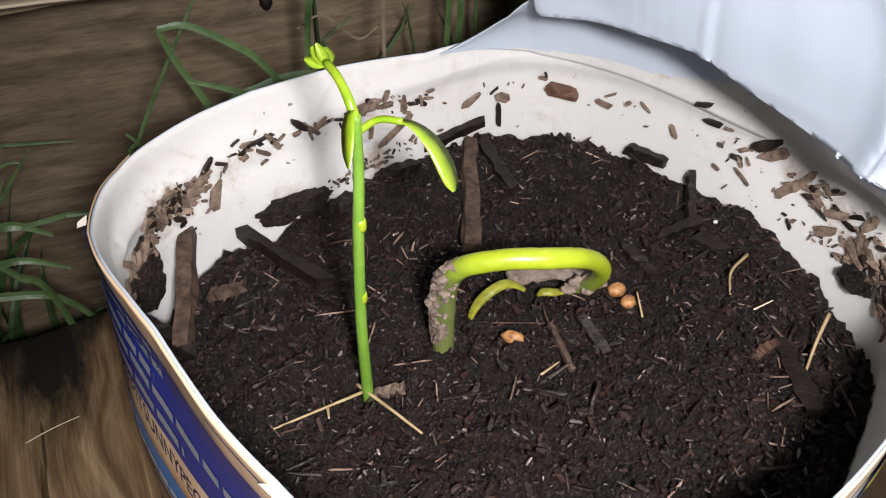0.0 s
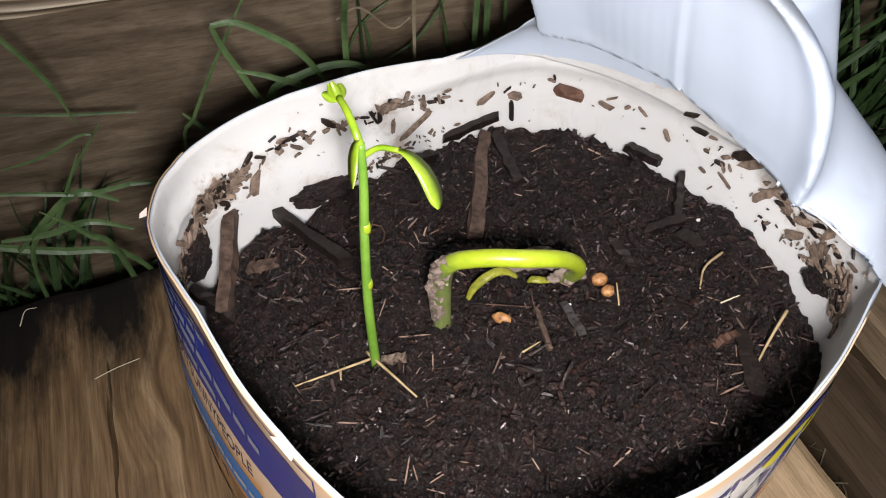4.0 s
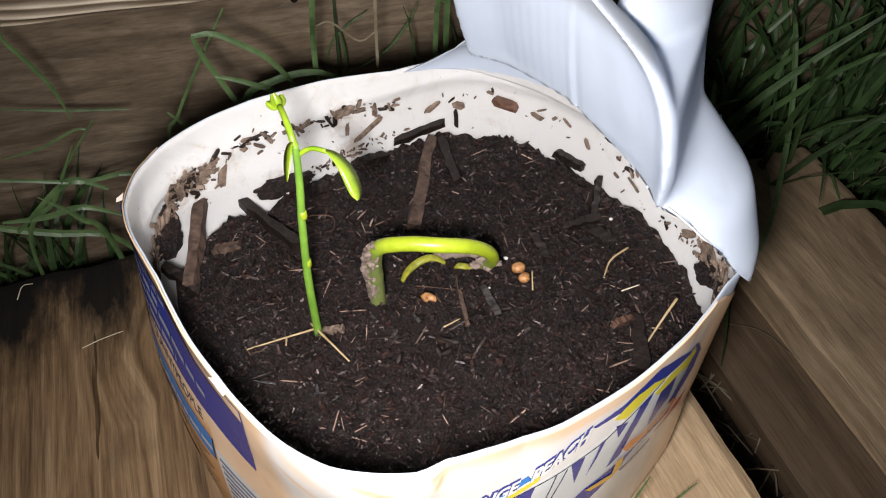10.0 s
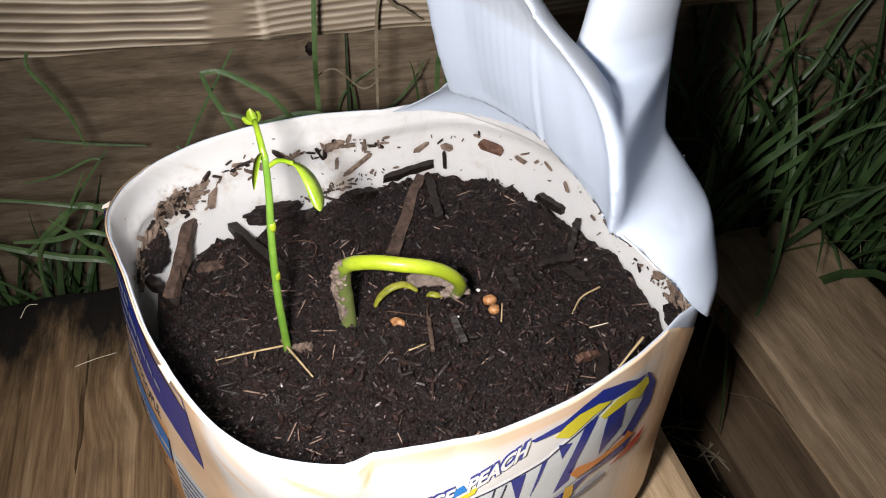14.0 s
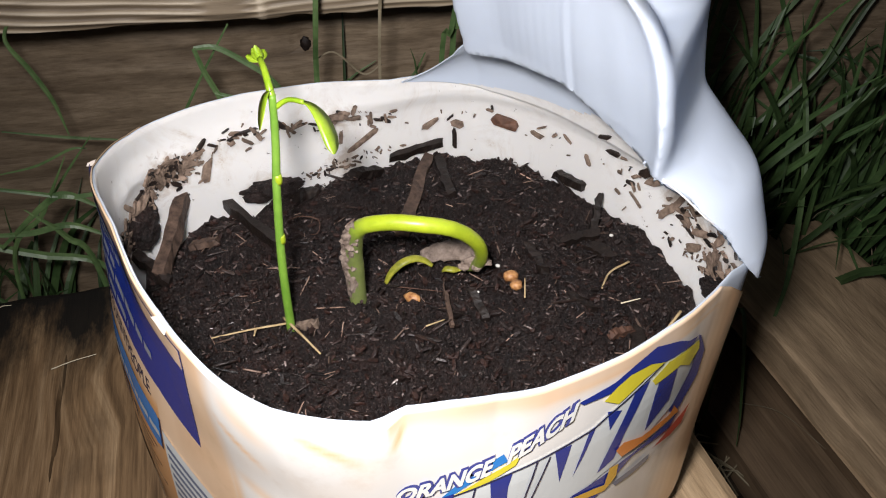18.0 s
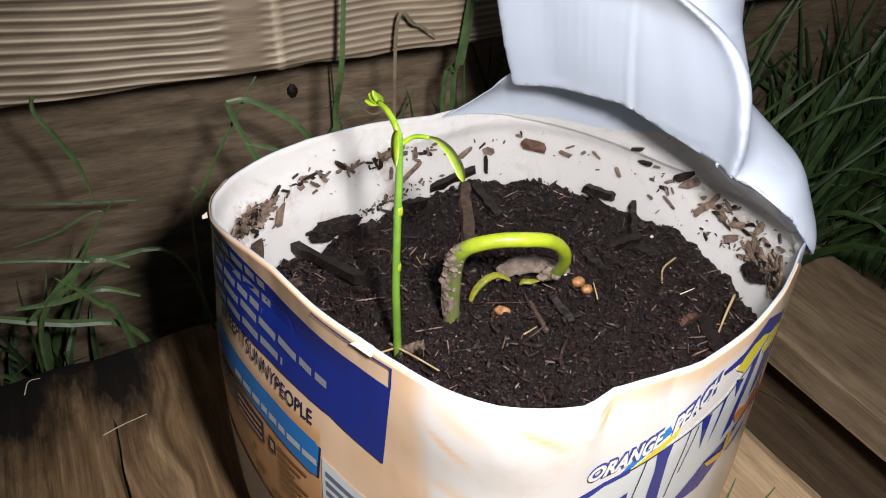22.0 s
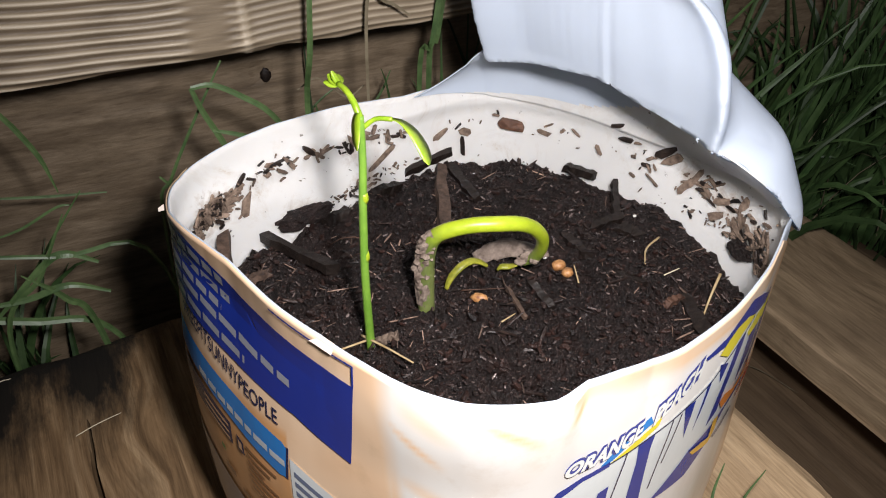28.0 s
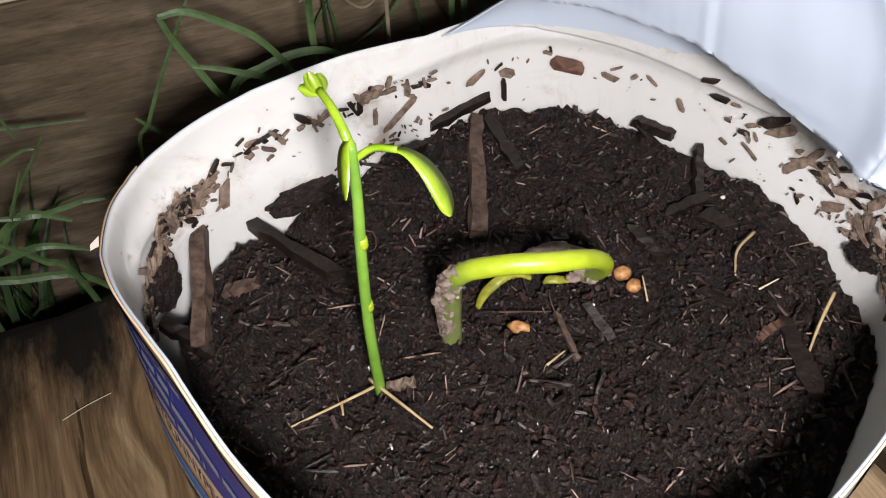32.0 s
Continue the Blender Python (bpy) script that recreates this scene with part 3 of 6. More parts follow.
def upper_grain(s, h):
    """Height and tone of the worn grain: arching ridges, a plain band round the knot, finer lines beyond."""
    wob = 0.004 * noise.noise(Vector((s * 7, h * 9, 1.5))) + 0.0012 * noise.noise(Vector((s * 30, h * 40, 4.5)))
    if s < 0:
        arch = 0.13 * (s + 0.055) ** 2 * (1.6 if s > -0.055 else 0.9)
        f = (h + wob + arch + 0.05 * s) / 0.0043
    else:
        f = (h + wob - 0.06 * s + 0.10 * (s - 0.01) ** 2) / 0.0034
    r = 0.5 + 0.5 * math.sin(2 * math.pi * f)
    r = r ** 1.6
    amp = 1.0
    d = s - (-0.001) - 0.002 * noise.noise(Vector((h * 30, 0.3, 2)))
    band = math.exp(-(d / 0.0115) ** 4)
    amp *= 1 - band
    if s > 0.012:
        amp *= 0.5
    tone = r * amp + 0.34 * band + (0.2 if s > 0.012 else 0.0)
    height = 0.0013 * r * amp + 0.0006 * band
    lip = math.exp(-((s - 0.0135) / 0.0022) ** 2)
    tone = tone * (1 - lip) + 0.85 * lip
    height += 0.0014 * lip
    return height, max(0.0, min(1.0, tone + 0.12 * noise.noise(Vector((s * 60, h * 200, 8)))))


def back_boards():
    wall = empty("wall_back", "weathered timber boards of a garden bed edge", "wall", at=(0, 0, 0))
    wall["kind"] = "structure"
    # upper board with carved grain on its face
    bm = bmesh.new()
    g = bm.verts.layers.float.new("grain")
    ss = list(np.linspace(-0.9, -0.22, 24)) + list(np.linspace(-0.216, 0.16, 190)) + list(np.linspace(0.17, 1.0, 30))
    z0, z1 = 0.232 + LIFT, 0.232 + LIFT + 0.14
    hs = np.linspace(0, z1 - z0, 280)
    front = []
    for h in hs:
        row = []
        for s in ss:
            hh, tone = upper_grain(float(s), float(h))
            low = 0.0012 * noise.noise(Vector((s * 70, 0.2, 0.4))) if h == 0 else 0.0
            back = 0.003 * (1 - h / 0.004) if h < 0.004 else 0.0
            v = bm.verts.new((s, -hh + back, z0 + h + low))
            v[g] = tone
            row.append(v)
        front.append(row)
    grid_faces(bm, front)
    rear = [[bm.verts.new((s, 0.036, z)) for s in ss] for z in (z0, z1)]
    grid_faces(bm, [front[0], rear[0]])
    grid_faces(bm, [front[-1], rear[1]])
    grid_faces(bm, rear)
    upper = part("board", bm, WOOD_GRAIN, wall, "weathered board with raised pale grain", smooth=True)
    # lower board, set back, plain face
    bm = bmesh.new()
    rows = []
    for h in np.linspace(0.0, 0.34, 90):
        row = []
        for s in np.linspace(-0.9, 1.0, 260):
            hh = 0.0012 * noise.noise(Vector((s * 6, h * 60, 3.0))) + 0.0007 * noise.noise(Vector((s * 16, h * 220, 6.0)))
            kn = math.exp(-(((s - 0.03) / 0.004) ** 2 + ((h - 0.241) / 0.006) ** 2))
            row.append(bm.verts.new((s, 0.094 + hh + 0.003 * kn, h - 0.01)))
        rows.append(row)
    grid_faces(bm, rows)
    rear = [[bm.verts.new((s, 0.13, z)) for s in (-0.9, 1.0)] for z in (-0.01, 0.33)]
    grid_faces(bm, rear)
    lower = part("board", bm, WOOD_BACK, wall, "smooth brown lower board, set back")
    bm = bmesh.new()
    bmesh.ops.create_icosphere(bm, subdivisions=3, radius=1.0)
    for v in bm.verts:
        k = 1 + 0.3 * noise.noise(v.co * 2.3)
        v.co = Vector((0.034 + v.co.x * 0.0031 * k, 0.0935 + v.co.y * 0.0010, 0.229 + v.co.z * 0.0044 * k))
    knot = part("knot", bm, BARK, wall, "small black knot hole", smooth=True)
    for ob in (upper, lower, knot):
        ob.matrix_basis = Matrix.Translation((-0.042, 0.302, 0)) @ Matrix.Rotation(YAW_BACK, 4, "Z")
    return wall


back_boards()


# ---------------------------------------------------------------- the cut jug
UX, UY = 0.676, 0.737
HU, HV, RAD, CU, CV = 0.088, 0.080, 0.045, 0.182, 0.0625
# the squashed jug's section: reach from its axis, by bearing in degrees
BEARING = [-180, -170, -160, -150, -140, -130, -120, -110, -100, -90, -80, -70, -60, -50, -40, -30, -20, -10, 0, 15, 30, 40, 48, 58, 67, 80, 90, 100, 110, 120, 128, 135, 140, 150, 160, 170, 180]
REACH = [.0858, .0868, .0892, .0908, .0897, .0868, .0830, .0803, .0782, .0779, .0781, .0797, .0828, .0905, .0958, .0968, .0932, .0888, .0864, .0885, .0945, .0970, .0962, .0915, .0885, .0850, .0835, .0850, .0905, .0985, .1025, .1005, .0975, .0930, .0880, .0858, .0858]


def uv(u, v, z):
    """Jug coordinates (u, v along its sides, z from the reference level) to the world."""
    return Vector((UX * u - UY * v, UY * u + UX * v, z + LIFT))


def reach(deg):
    """Smoothed reach at a bearing."""
    return float(np.mean([np.interp((deg + d + 180) % 360 - 180, BEARING, REACH) for d in (-6, -3, 0, 3, 6)]))


def make_outline():
    """Arc lengths run on a plain rounded square; the points lie on the squashed section at the same bearings."""
    pts = []
    for k, (su, sv) in enumerate([(-1, -1), (1, -1), (1, 1), (-1, 1)]):
        cu, cv = su * (HU - RAD) - 0.002, sv * (HV - RAD) - 0.0005
        for i in range(25):
            a = radians(180 + 90 * k + 90 * i / 24)
            pts.append((cu + RAD * math.cos(a), cv + RAD * math.sin(a)))
    pts = np.roll(np.array(pts), -12, axis=0)
    pts = np.vstack([pts, pts[:1]])
    arc = np.r_[0, np.cumsum(np.linalg.norm(np.diff(pts, axis=0), axis=1))]
    ss = np.linspace(0, arc[-1], 480)
    out = []
    for u, v in zip(np.interp(ss, arc, pts[:, 0]), np.interp(ss, arc, pts[:, 1])):
        b = math.atan2(v, u)
        r = reach(math.degrees(b))
        out.append((CU + r * math.cos(b), CV + r * math.sin(b)))
    return np.array(out), ss


OUT, OUT_S = make_outline()
GIRTH = float(OUT_S[-1])


def girth_pt(s, off=0.0):
    """(u, v) at arc length s from the front corner, off metres outside the outline."""
    s = s % GIRTH
    u, v = np.interp(s, OUT_S, OUT[:, 0]), np.interp(s, OUT_S, OUT[:, 1])
    e = 0.003
    du = np.interp((s + e) % GIRTH, OUT_S, OUT[:, 0]) - np.interp((s - e) % GIRTH, OUT_S, OUT[:, 0])
    dv = np.interp((s + e) % GIRTH, OUT_S, OUT[:, 1]) - np.interp((s - e) % GIRTH, OUT_S, OUT[:, 1])
    d = math.hypot(du, dv)
    return float(u + off * dv / d), float(v - off * du / d)


RIM_S = [-0.2973, -0.270, -0.257, -0.230, -0.203, -0.176, -0.162, -0.149, -0.135, -0.122, -0.108, -0.095, -0.068, -0.0541, -0.0405, -0.027, -0.0135, 0.0, 0.009, 0.0155, 0.027, 0.0405, 0.054, 0.068, 0.081, 0.095, 0.108, 0.122, 0.135, 0.149, 0.162, 0.176, 0.2, 0.25, 0.2973]
RIM_Z = [0.235, 0.2335, 0.2337, 0.2369, 0.2394, 0.2403, 0.2413, 0.2437, 0.2469, 0.2493, 0.2507, 0.2515, 0.2513, 0.2513, 0.2507, 0.2493, 0.2481, 0.2468, 0.2462, 0.2496, 0.2474, 0.2440, 0.2410, 0.2393, 0.2381, 0.2372, 0.2357, 0.2349, 0.2345, 0.2312, 0.2255, 0.225, 0.226, 0.228, 0.235]
# how far the cut edge leans out past the wall below it
LEAN_S = [-0.2973, -0.257, -0.243, -0.230, -0.216, -0.203, -0.189, -0.176, -0.162, -0.149, -0.135, -0.122, -0.108, -0.095, -0.054, -0.0405, -0.027, -0.0135, 0.0, 0.0135, 0.027, 0.0405, 0.068, 0.095, 0.122, 0.135, 0.150, 0.2973]
LEAN = [0.0, 0.0, 0.0025, 0.0048, 0.0066, 0.0070, 0.0062, 0.0047, 0.0033, 0.0029, 0.0030, 0.0017, 0.0005, 0.0, 0.0003, 0.0012, 0.0021, 0.0028, 0.0021, 0.0014, -0.0003, -0.0017, -0.0015, -0.0013, -0.0003, -0.0005, 0.0, 0.0]
BASE_Z = 0.107


def rim_z(s):
    s = (s + GIRTH / 2) % GIRTH - GIRTH / 2
    return float(np.interp(s, RIM_S, RIM_Z)) + 0.0006 * noise.noise(Vector((s * 40, 0.3, 7)))


def flare(s, z):
    """The squeezed side stands out below the rim."""
    f = min(1.0, max(0.0, (0.238 - z) / 0.08))
    return 0.0095 * f * (2 - f) * math.exp(-((s + 0.125) / 0.066) ** 4)


def wall_off(s, z):
    """How far the outer wall stands off the plain outline at a height."""
    low = z - BASE_Z
    off = -0.010 * max(0.0, 1 - low / 0.012) ** 2 + flare(s, z)
    top = min(1.0, max(0.0, (z - 0.226) / 0.022))
    off -= top * top * 0.0062 * math.exp(-((s - 0.146) / 0.018) ** 2)
    rise = min(1.0, max(0.0, (z - 0.210) / 0.032))
    off += float(np.interp(s, LEAN_S, LEAN)) * rise * rise * (3 - 2 * rise)
    off += 0.0012 * noise.noise(Vector((s * 22, z * 18, 3)))
    off -= 0.0022 * math.exp(-((z - 0.226) / 0.0035) ** 2) * (1 if abs(s) > 0.15 else 0.0)
    return off


def wall_pt(s, z, off=0.0):
    ss = (s + GIRTH / 2) % GIRTH - GIRTH / 2
    u, v = girth_pt(s, wall_off(ss, z) + off)
    return uv(u, v, z)


def sheet(bm, pts, thick):
    """A thin shell from a grid of points (rows of Vectors)."""
    ni, nj = len(pts), len(pts[0])
    a, b = [], []
    for i in range(ni):
        ra, rb = [], []
        for j in range(nj):
            d1 = pts[min(i + 1, ni - 1)][j] - pts[max(i - 1, 0)][j]
            d2 = pts[i][min(j + 1, nj - 1)] - pts[i][max(j - 1, 0)]
            n = d1.cross(d2)
            n = n.normalized() if n.length > 1e-12 else Vector((0, 0, 1))
            ra.append(bm.verts.new(pts[i][j]))
            rb.append(bm.verts.new(pts[i][j] + n * thick))
        a.append(ra)
        b.append(rb)
    grid_faces(bm, a)
    grid_faces(bm, b)
    grid_faces(bm, [a[0], b[0]])
    grid_faces(bm, [a[-1], b[-1]])
    grid_faces(bm, [[r[0] for r in a], [r[0] for r in b]])
    grid_faces(bm, [[r[-1] for r in a], [r[-1] for r in b]])


jug = empty("jug_planter", "white plastic drink jug cut open as a planter with its handle", "planter", at=tuple(uv(CU, CV, BASE_Z)))


def jug_body():
    n, m = 220, 44
    ss = [-GIRTH / 2 + GIRTH * k / n for k in range(n)]
    bm = bmesh.new()
    outer, inner = [], []
    for j in range(m + 1):
        f = (j / m) ** 0.85
        outer.append([bm.verts.new(wall_pt(s, BASE_Z + f * (rim_z(s) - BASE_Z))) for s in ss])
    top = [bm.verts.new(wall_pt(s, rim_z(s) + 0.0002, -0.0003)) for s in ss]
    for j in range(m, -1, -1):
        f = (j / m) ** 0.85
        inner.append([bm.verts.new(wall_pt(s, BASE_Z + 0.002 + f * (rim_z(s) - BASE_Z - 0.002), -0.0006 - 0.0010 * (1 - f))) for s in ss])
    bm.faces.new(outer[0][::-1])
    grid_faces(bm, outer, True)
    lip = grid_faces(bm, [outer[-1], top, inner[0]], True)
    fi = grid_faces(bm, inner, True)
    fi.append(bm.faces.new(inner[-1]))
    for f in fi:
        f.material_index = 1
    part("body", bm, [PLASTIC, PLASTIC_IN], jug, "white plastic jug body with a rough cut rim", smooth=True)


# the grip: height, middle (u, v), half depth, half width
GRIP = [(.215, .2368, .0325, .0344, .0418), (.232, .2389, .0315, .0317, .0400), (.250, .2404, .0339, .0301, .0322), (.258, .2400, .0392, .0282, .0236), (.265, .2398, .0438, .0263, .0160), (.280, .2470, .0474, .0240, .0096),
        (.297, .2517, .0490, .0195, .0084), (.320, .2551, .0495, .0161, .0097), (.345, .2570, .0487, .0138, .0117), (.362, .2530, .0490, .0125, .0120), (.376, .2440, .0500, .0120, .0125), (.386, .2300, .0520, .0110, .0130)]
# the free edge of the neck panel beside the grip: height, u, v
RIDGE = [(.230, .2210, .0150), (.256, .2185, .0148), (.265, .2160, .0130), (.274, .2148, .0135), (.283, .2142, .0151), (.289, .2140, .0175), (.295, .2138, .0212), (.300, .2135, .0272), (.304, .2132, .0350), (.309, .2125, .0450), (.318, .2105, .0550), (.335, .2040, .0600), (.385, .1930, .0540)]


def grip_ring(z, n=64):
    _, u, v, a, b = [float(np.interp(z, [g[0] for g in GRIP], [g[k] for g in GRIP])) for k in range(5)]
    hold = min(1.0, max(0.0, (0.285 - z) / 0.015))
    ring = []
    for t in np.linspace(0, 2 * math.pi, n, endpoint=False):
        pu, pv = u + a * math.cos(t), v + b * math.sin(t)
        least = float(np.interp(pv, [-0.012, -0.0066, -0.0060, 0.0, 0.015, 0.029, 0.044, 0.062, 0.09], [0.252, 0.240, 0.2295, 0.2258, 0.2190, 0.2250, 0.2288, 0.2300, 0.2312]))
        ring.append((max(pu, least) * hold + pu * (1 - hold), pv))
    return ring


def panel_ring(z):
    """The neck panel's section: its front from the free edge to the far edge, then back again."""
    _, ur, vr = [float(np.interp(z, [r[0] for r in RIDGE], [r[k] for r in RIDGE])) for k in range(3)]
    vl = 0.1105 + 0.13 * max(0.0, z - 0.255) - 0.55 * max(0.0, z - 0.305)
    front = []
    for f in np.linspace(0, 1, 30):
        du = float(np.interp(f, [0, 0.06, 0.15, 0.3, 0.5, 0.8, 1], [0.0, 0.0036, 0.0062, 0.0088, 0.0100, 0.0105, 0.0070])) * (1 - min(1.0, max(0.0, (z - 0.30) / 0.05)) * 0.6) * (1 + 0.34 * min(1.0, max(0.0, (0.292 - z) / 0.028)))
        front.append((ur + du, vr + (vl - vr) * float(f)))
    thick = 0.011 - 0.005 * min(1.0, max(0.0, (z - 0.292) / 0.012))
    back = [(u + thick * min(1.0, 0.45 + k / 7), v) for k, (u, v) in enumerate(front)]
    return front + back[::-1]


def hull(points):
    """Convex outline, anticlockwise."""
    pts = sorted(set((round(u, 6), round(v, 6)) for u, v in points))
    chains = []
    for seq in (pts, pts[::-1]):
        c = []
        for p in seq:
            while len(c) > 1 and (c[-1][0] - c[-2][0]) * (p[1] - c[-2][1]) - (c[-1][1] - c[-2][1]) * (p[0] - c[-2][0]) <= 0:
                c.pop()
            c.append(p)
        chains += c[:-1]
    return chains


def even(points, n, start):
    """Spread n points evenly along a closed outline, beginning next to start."""
    p = np.array(points)
    p = np.roll(p, -int(((p - np.array(start)) ** 2).sum(1).argmin()), axis=0)
    p = np.vstack([p, p[:1]])
    arc = np.r_[0, np.cumsum(np.hypot(*np.diff(p, axis=0).T))]
    at = np.linspace(0, arc[-1], n, endpoint=False)
    return list(zip(np.interp(at, arc, p[:, 0]), np.interp(at, arc, p[:, 1])))


def stack(bm, levels):
    """A closed solid from level outlines (z, points)."""
    rings = [[bm.verts.new((u, v, z)) for u, v in pts] for z, pts in levels]
    grid_faces(bm, rings, True)
    bm.faces.new(rings[0][::-1])
    bm.faces.new(rings[-1])


def cut_height(u, v):
    """Height of the scissor cut along the lower edge of the panel and the shoulder."""
    if v > 0.015:
        line = float(np.interp(v, [0.015, 0.029, 0.044, 0.062, 0.090, 0.1108], [0.2560, 0.2562, 0.2575, 0.2618, 0.2588, 0.2545]))
        return line - 6.0 * max(0.0, u - 0.250) * (1 if v < 0.03 else 0)
    return float(np.interp(u - v, [0.2045, 0.2190, 0.2345, 0.2521, 0.2585, 0.2700], [0.2560, 0.2515, 0.2425, 0.2270, 0.2190, 0.2000]))


def jug_shoulder():
    """The shoulder left over the handle corner, flowing up into the neck panel and the grip."""
    bm = bmesh.new()
    levels = []
    for z in np.linspace(0.222, 0.288, 24):
        z = float(z)
        ring = panel_ring(z)
        # higher up the form joins only the panel's free edge to the grip, with the finger hole behind
        far = float(np.interp(z, [0.250, 0.264], [0.2, 0.056]))
        body = hull([p for p in ring[2:] if p[1] < far] + grip_ring(z))
        front = ring[:30]
        fv, fu = [p[1] for p in front], [p[0] for p in front]
        # the panel's face is hollow, so it lies behind the straight line between its edges
        body = [(max(u, float(np.interp(v, fv, fu))) if fv[0] < v < fv[-1] else u, v) for u, v in even(body, 300, (0.30, 0.06))]
        levels.append((z, body))
    stack(bm, levels)
    stack(bm, [(float(z), even(panel_ring(float(z)), 120, (0.2, 0.1))) for z in np.linspace(0.240, 0.392, 60)])
    stack(bm, [(float(z), grip_ring(float(z))) for z in np.linspace(0.262, 0.386, 48)])
    me = bpy.data.meshes.new("shoulder_form")
    bmesh.ops.recalc_face_normals(bm, faces=bm.faces)
    bm.to_mesh(me)
    bm.free()
    ob = new("shoulder_form", me)
    rm = ob.modifiers.new("blend", "REMESH")
    rm.mode, rm.voxel_size = "VOXEL", 0.00105
    sm = ob.modifiers.new("soften", "SMOOTH")
    sm.factor, sm.iterations = 0.5, 28
    bpy.context.view_layer.update()
    soft = bpy.data.meshes.new_from_object(ob.evaluated_get(bpy.context.evaluated_depsgraph_get()))
    bpy.data.objects.remove(ob)
    bm = bmesh.new()
    bm.from_mesh(soft)
    bpy.data.meshes.remove(soft)
    # open the form along the cut: first lay the vertices next to it on the cut line
    for v in bm.verts:
        d = v.co.z - cut_height(v.co.x, v.co.y)
        if abs(d) < 0.0007:
            v.co.z -= d
    low = [f for f in bm.faces if (lambda c: c.z < cut_height(c.x, c.y) - 0.0001)(f.calc_center_median())]
    low += [f for f in bm.faces if abs(f.normal.z) > 0.6 and f.calc_center_median().z < 0.2250]
    bmesh.ops.delete(bm, geom=list(set(low)), context="FACES")
    left, pieces = set(bm.verts), []
    while left:
        todo, seen = [left.pop()], set()
        while todo:
            v = todo.pop()
            seen.add(v)
            for e in v.link_edges:
                w = e.other_vert(v)
                if w in left:
                    left.remove(w)
                    todo.append(w)
        pieces.append(seen)
    pieces.sort(key=len)
    bmesh.ops.delete(bm, geom=[v for p in pieces[:-1] for v in p], context="VERTS")
    rim = [v for v in bm.verts if v.is_boundary]
    for _ in range(16):
        mids = [sum((e.other_vert(v).co for e in v.link_edges if e.is_boundary), Vector()) / max(1, sum(e.is_boundary for e in v.link_edges)) for v in rim]
        for v, m in zip(rim, mids):
            c = v.co.lerp(m, 0.5)
            h = cut_height(c.x, c.y)
            v.co = Vector((c.x, c.y, c.z * 0.6 + 0.4 * h if abs(h - c.z) < 0.002 else c.z))
    bm.normal_update()
    for v in bm.verts:
        c = v.co
        o = 0.0
        if c.x < 0.232 and c.y > 0.02 and c.z < 0.33:
            o += 0.00004 * math.sin(c.y * 1500) * math.exp(-((c.y - 0.078) / 0.022) ** 2)
            o += (0.0003 * math.exp(-((c.y - 0.0600) / 0.0013) ** 2) - 0.0003 * math.exp(-((c.y - 0.0575) / 0.0016) ** 2)) * math.exp(-((c.z - 0.262) / 0.03) ** 2)
        for du, dv, dz in ((0.2328, 0.0186, 0.2560), (0.2422, 0.0073, 0.2530)):
            r = math.hypot(c.x - du, c.y - dv)
            o -= 0.00016 * math.exp(-((c.z - dz - 60 * r * r) / 0.0011) ** 2 - (r / 0.0055) ** 4)
        v.co = c + v.normal * o
    shell = []
    for v in bm.verts:
        shell.append(v.co - v.normal * 0.0009)
    # split the skin into the shoulder, the panel that rises to the mouth, and the grip
    def which(c):
        if c.z < 0.2985:
            return 0
        return 1 if c.x < float(np.interp(c.z, [r[0] for r in RIDGE], [r[1] for r in RIDGE])) + 0.014 and c.y > 0.02 else 2
    sides = [which(f.calc_center_median()) for f in bm.faces]
    bm.normal_update()
    bm.verts.index_update()
    bm.faces.index_update()
    normals = [v.normal.copy() for v in bm.verts]
    for k, (name, label) in enumerate((("shoulder", "swollen plastic shoulder with a cut lower edge"), ("neck", "neck panel with faint moulded ribs"), ("handle", "hollow moulded handle"))):
        out = bmesh.new()
        top, under = {}, {}
        for f, side in zip(bm.faces, sides):
            if side != k:
                continue
            for v in f.verts:
                if v.index not in top:
                    top[v.index] = out.verts.new(uv(*v.co))
                    under[v.index] = out.verts.new(uv(*shell[v.index]))
            out.faces.new([top[v.index] for v in f.verts])
            out.faces.new([under[v.index] for v in f.verts][::-1])
        for e in bm.edges:
            mine = [f for f in e.link_faces if sides[f.index] == k]
            if len(mine) == 1 and e.is_boundary:
                i, j = e.verts[0].index, e.verts[1].index
                out.faces.new((top[i], top[j], under[j], under[i]))
        ob = part(name, out, PLASTIC, jug, label, smooth=True)
        ns = []
        for i in top:
            q = normals[i]
            q = Vector((UX * q.x - UY * q.y, UY * q.x + UX * q.y, q.z))
            ns += [q, -q]
        ob.data.normals_split_custom_set_from_vertices(ns)
    bm.free()


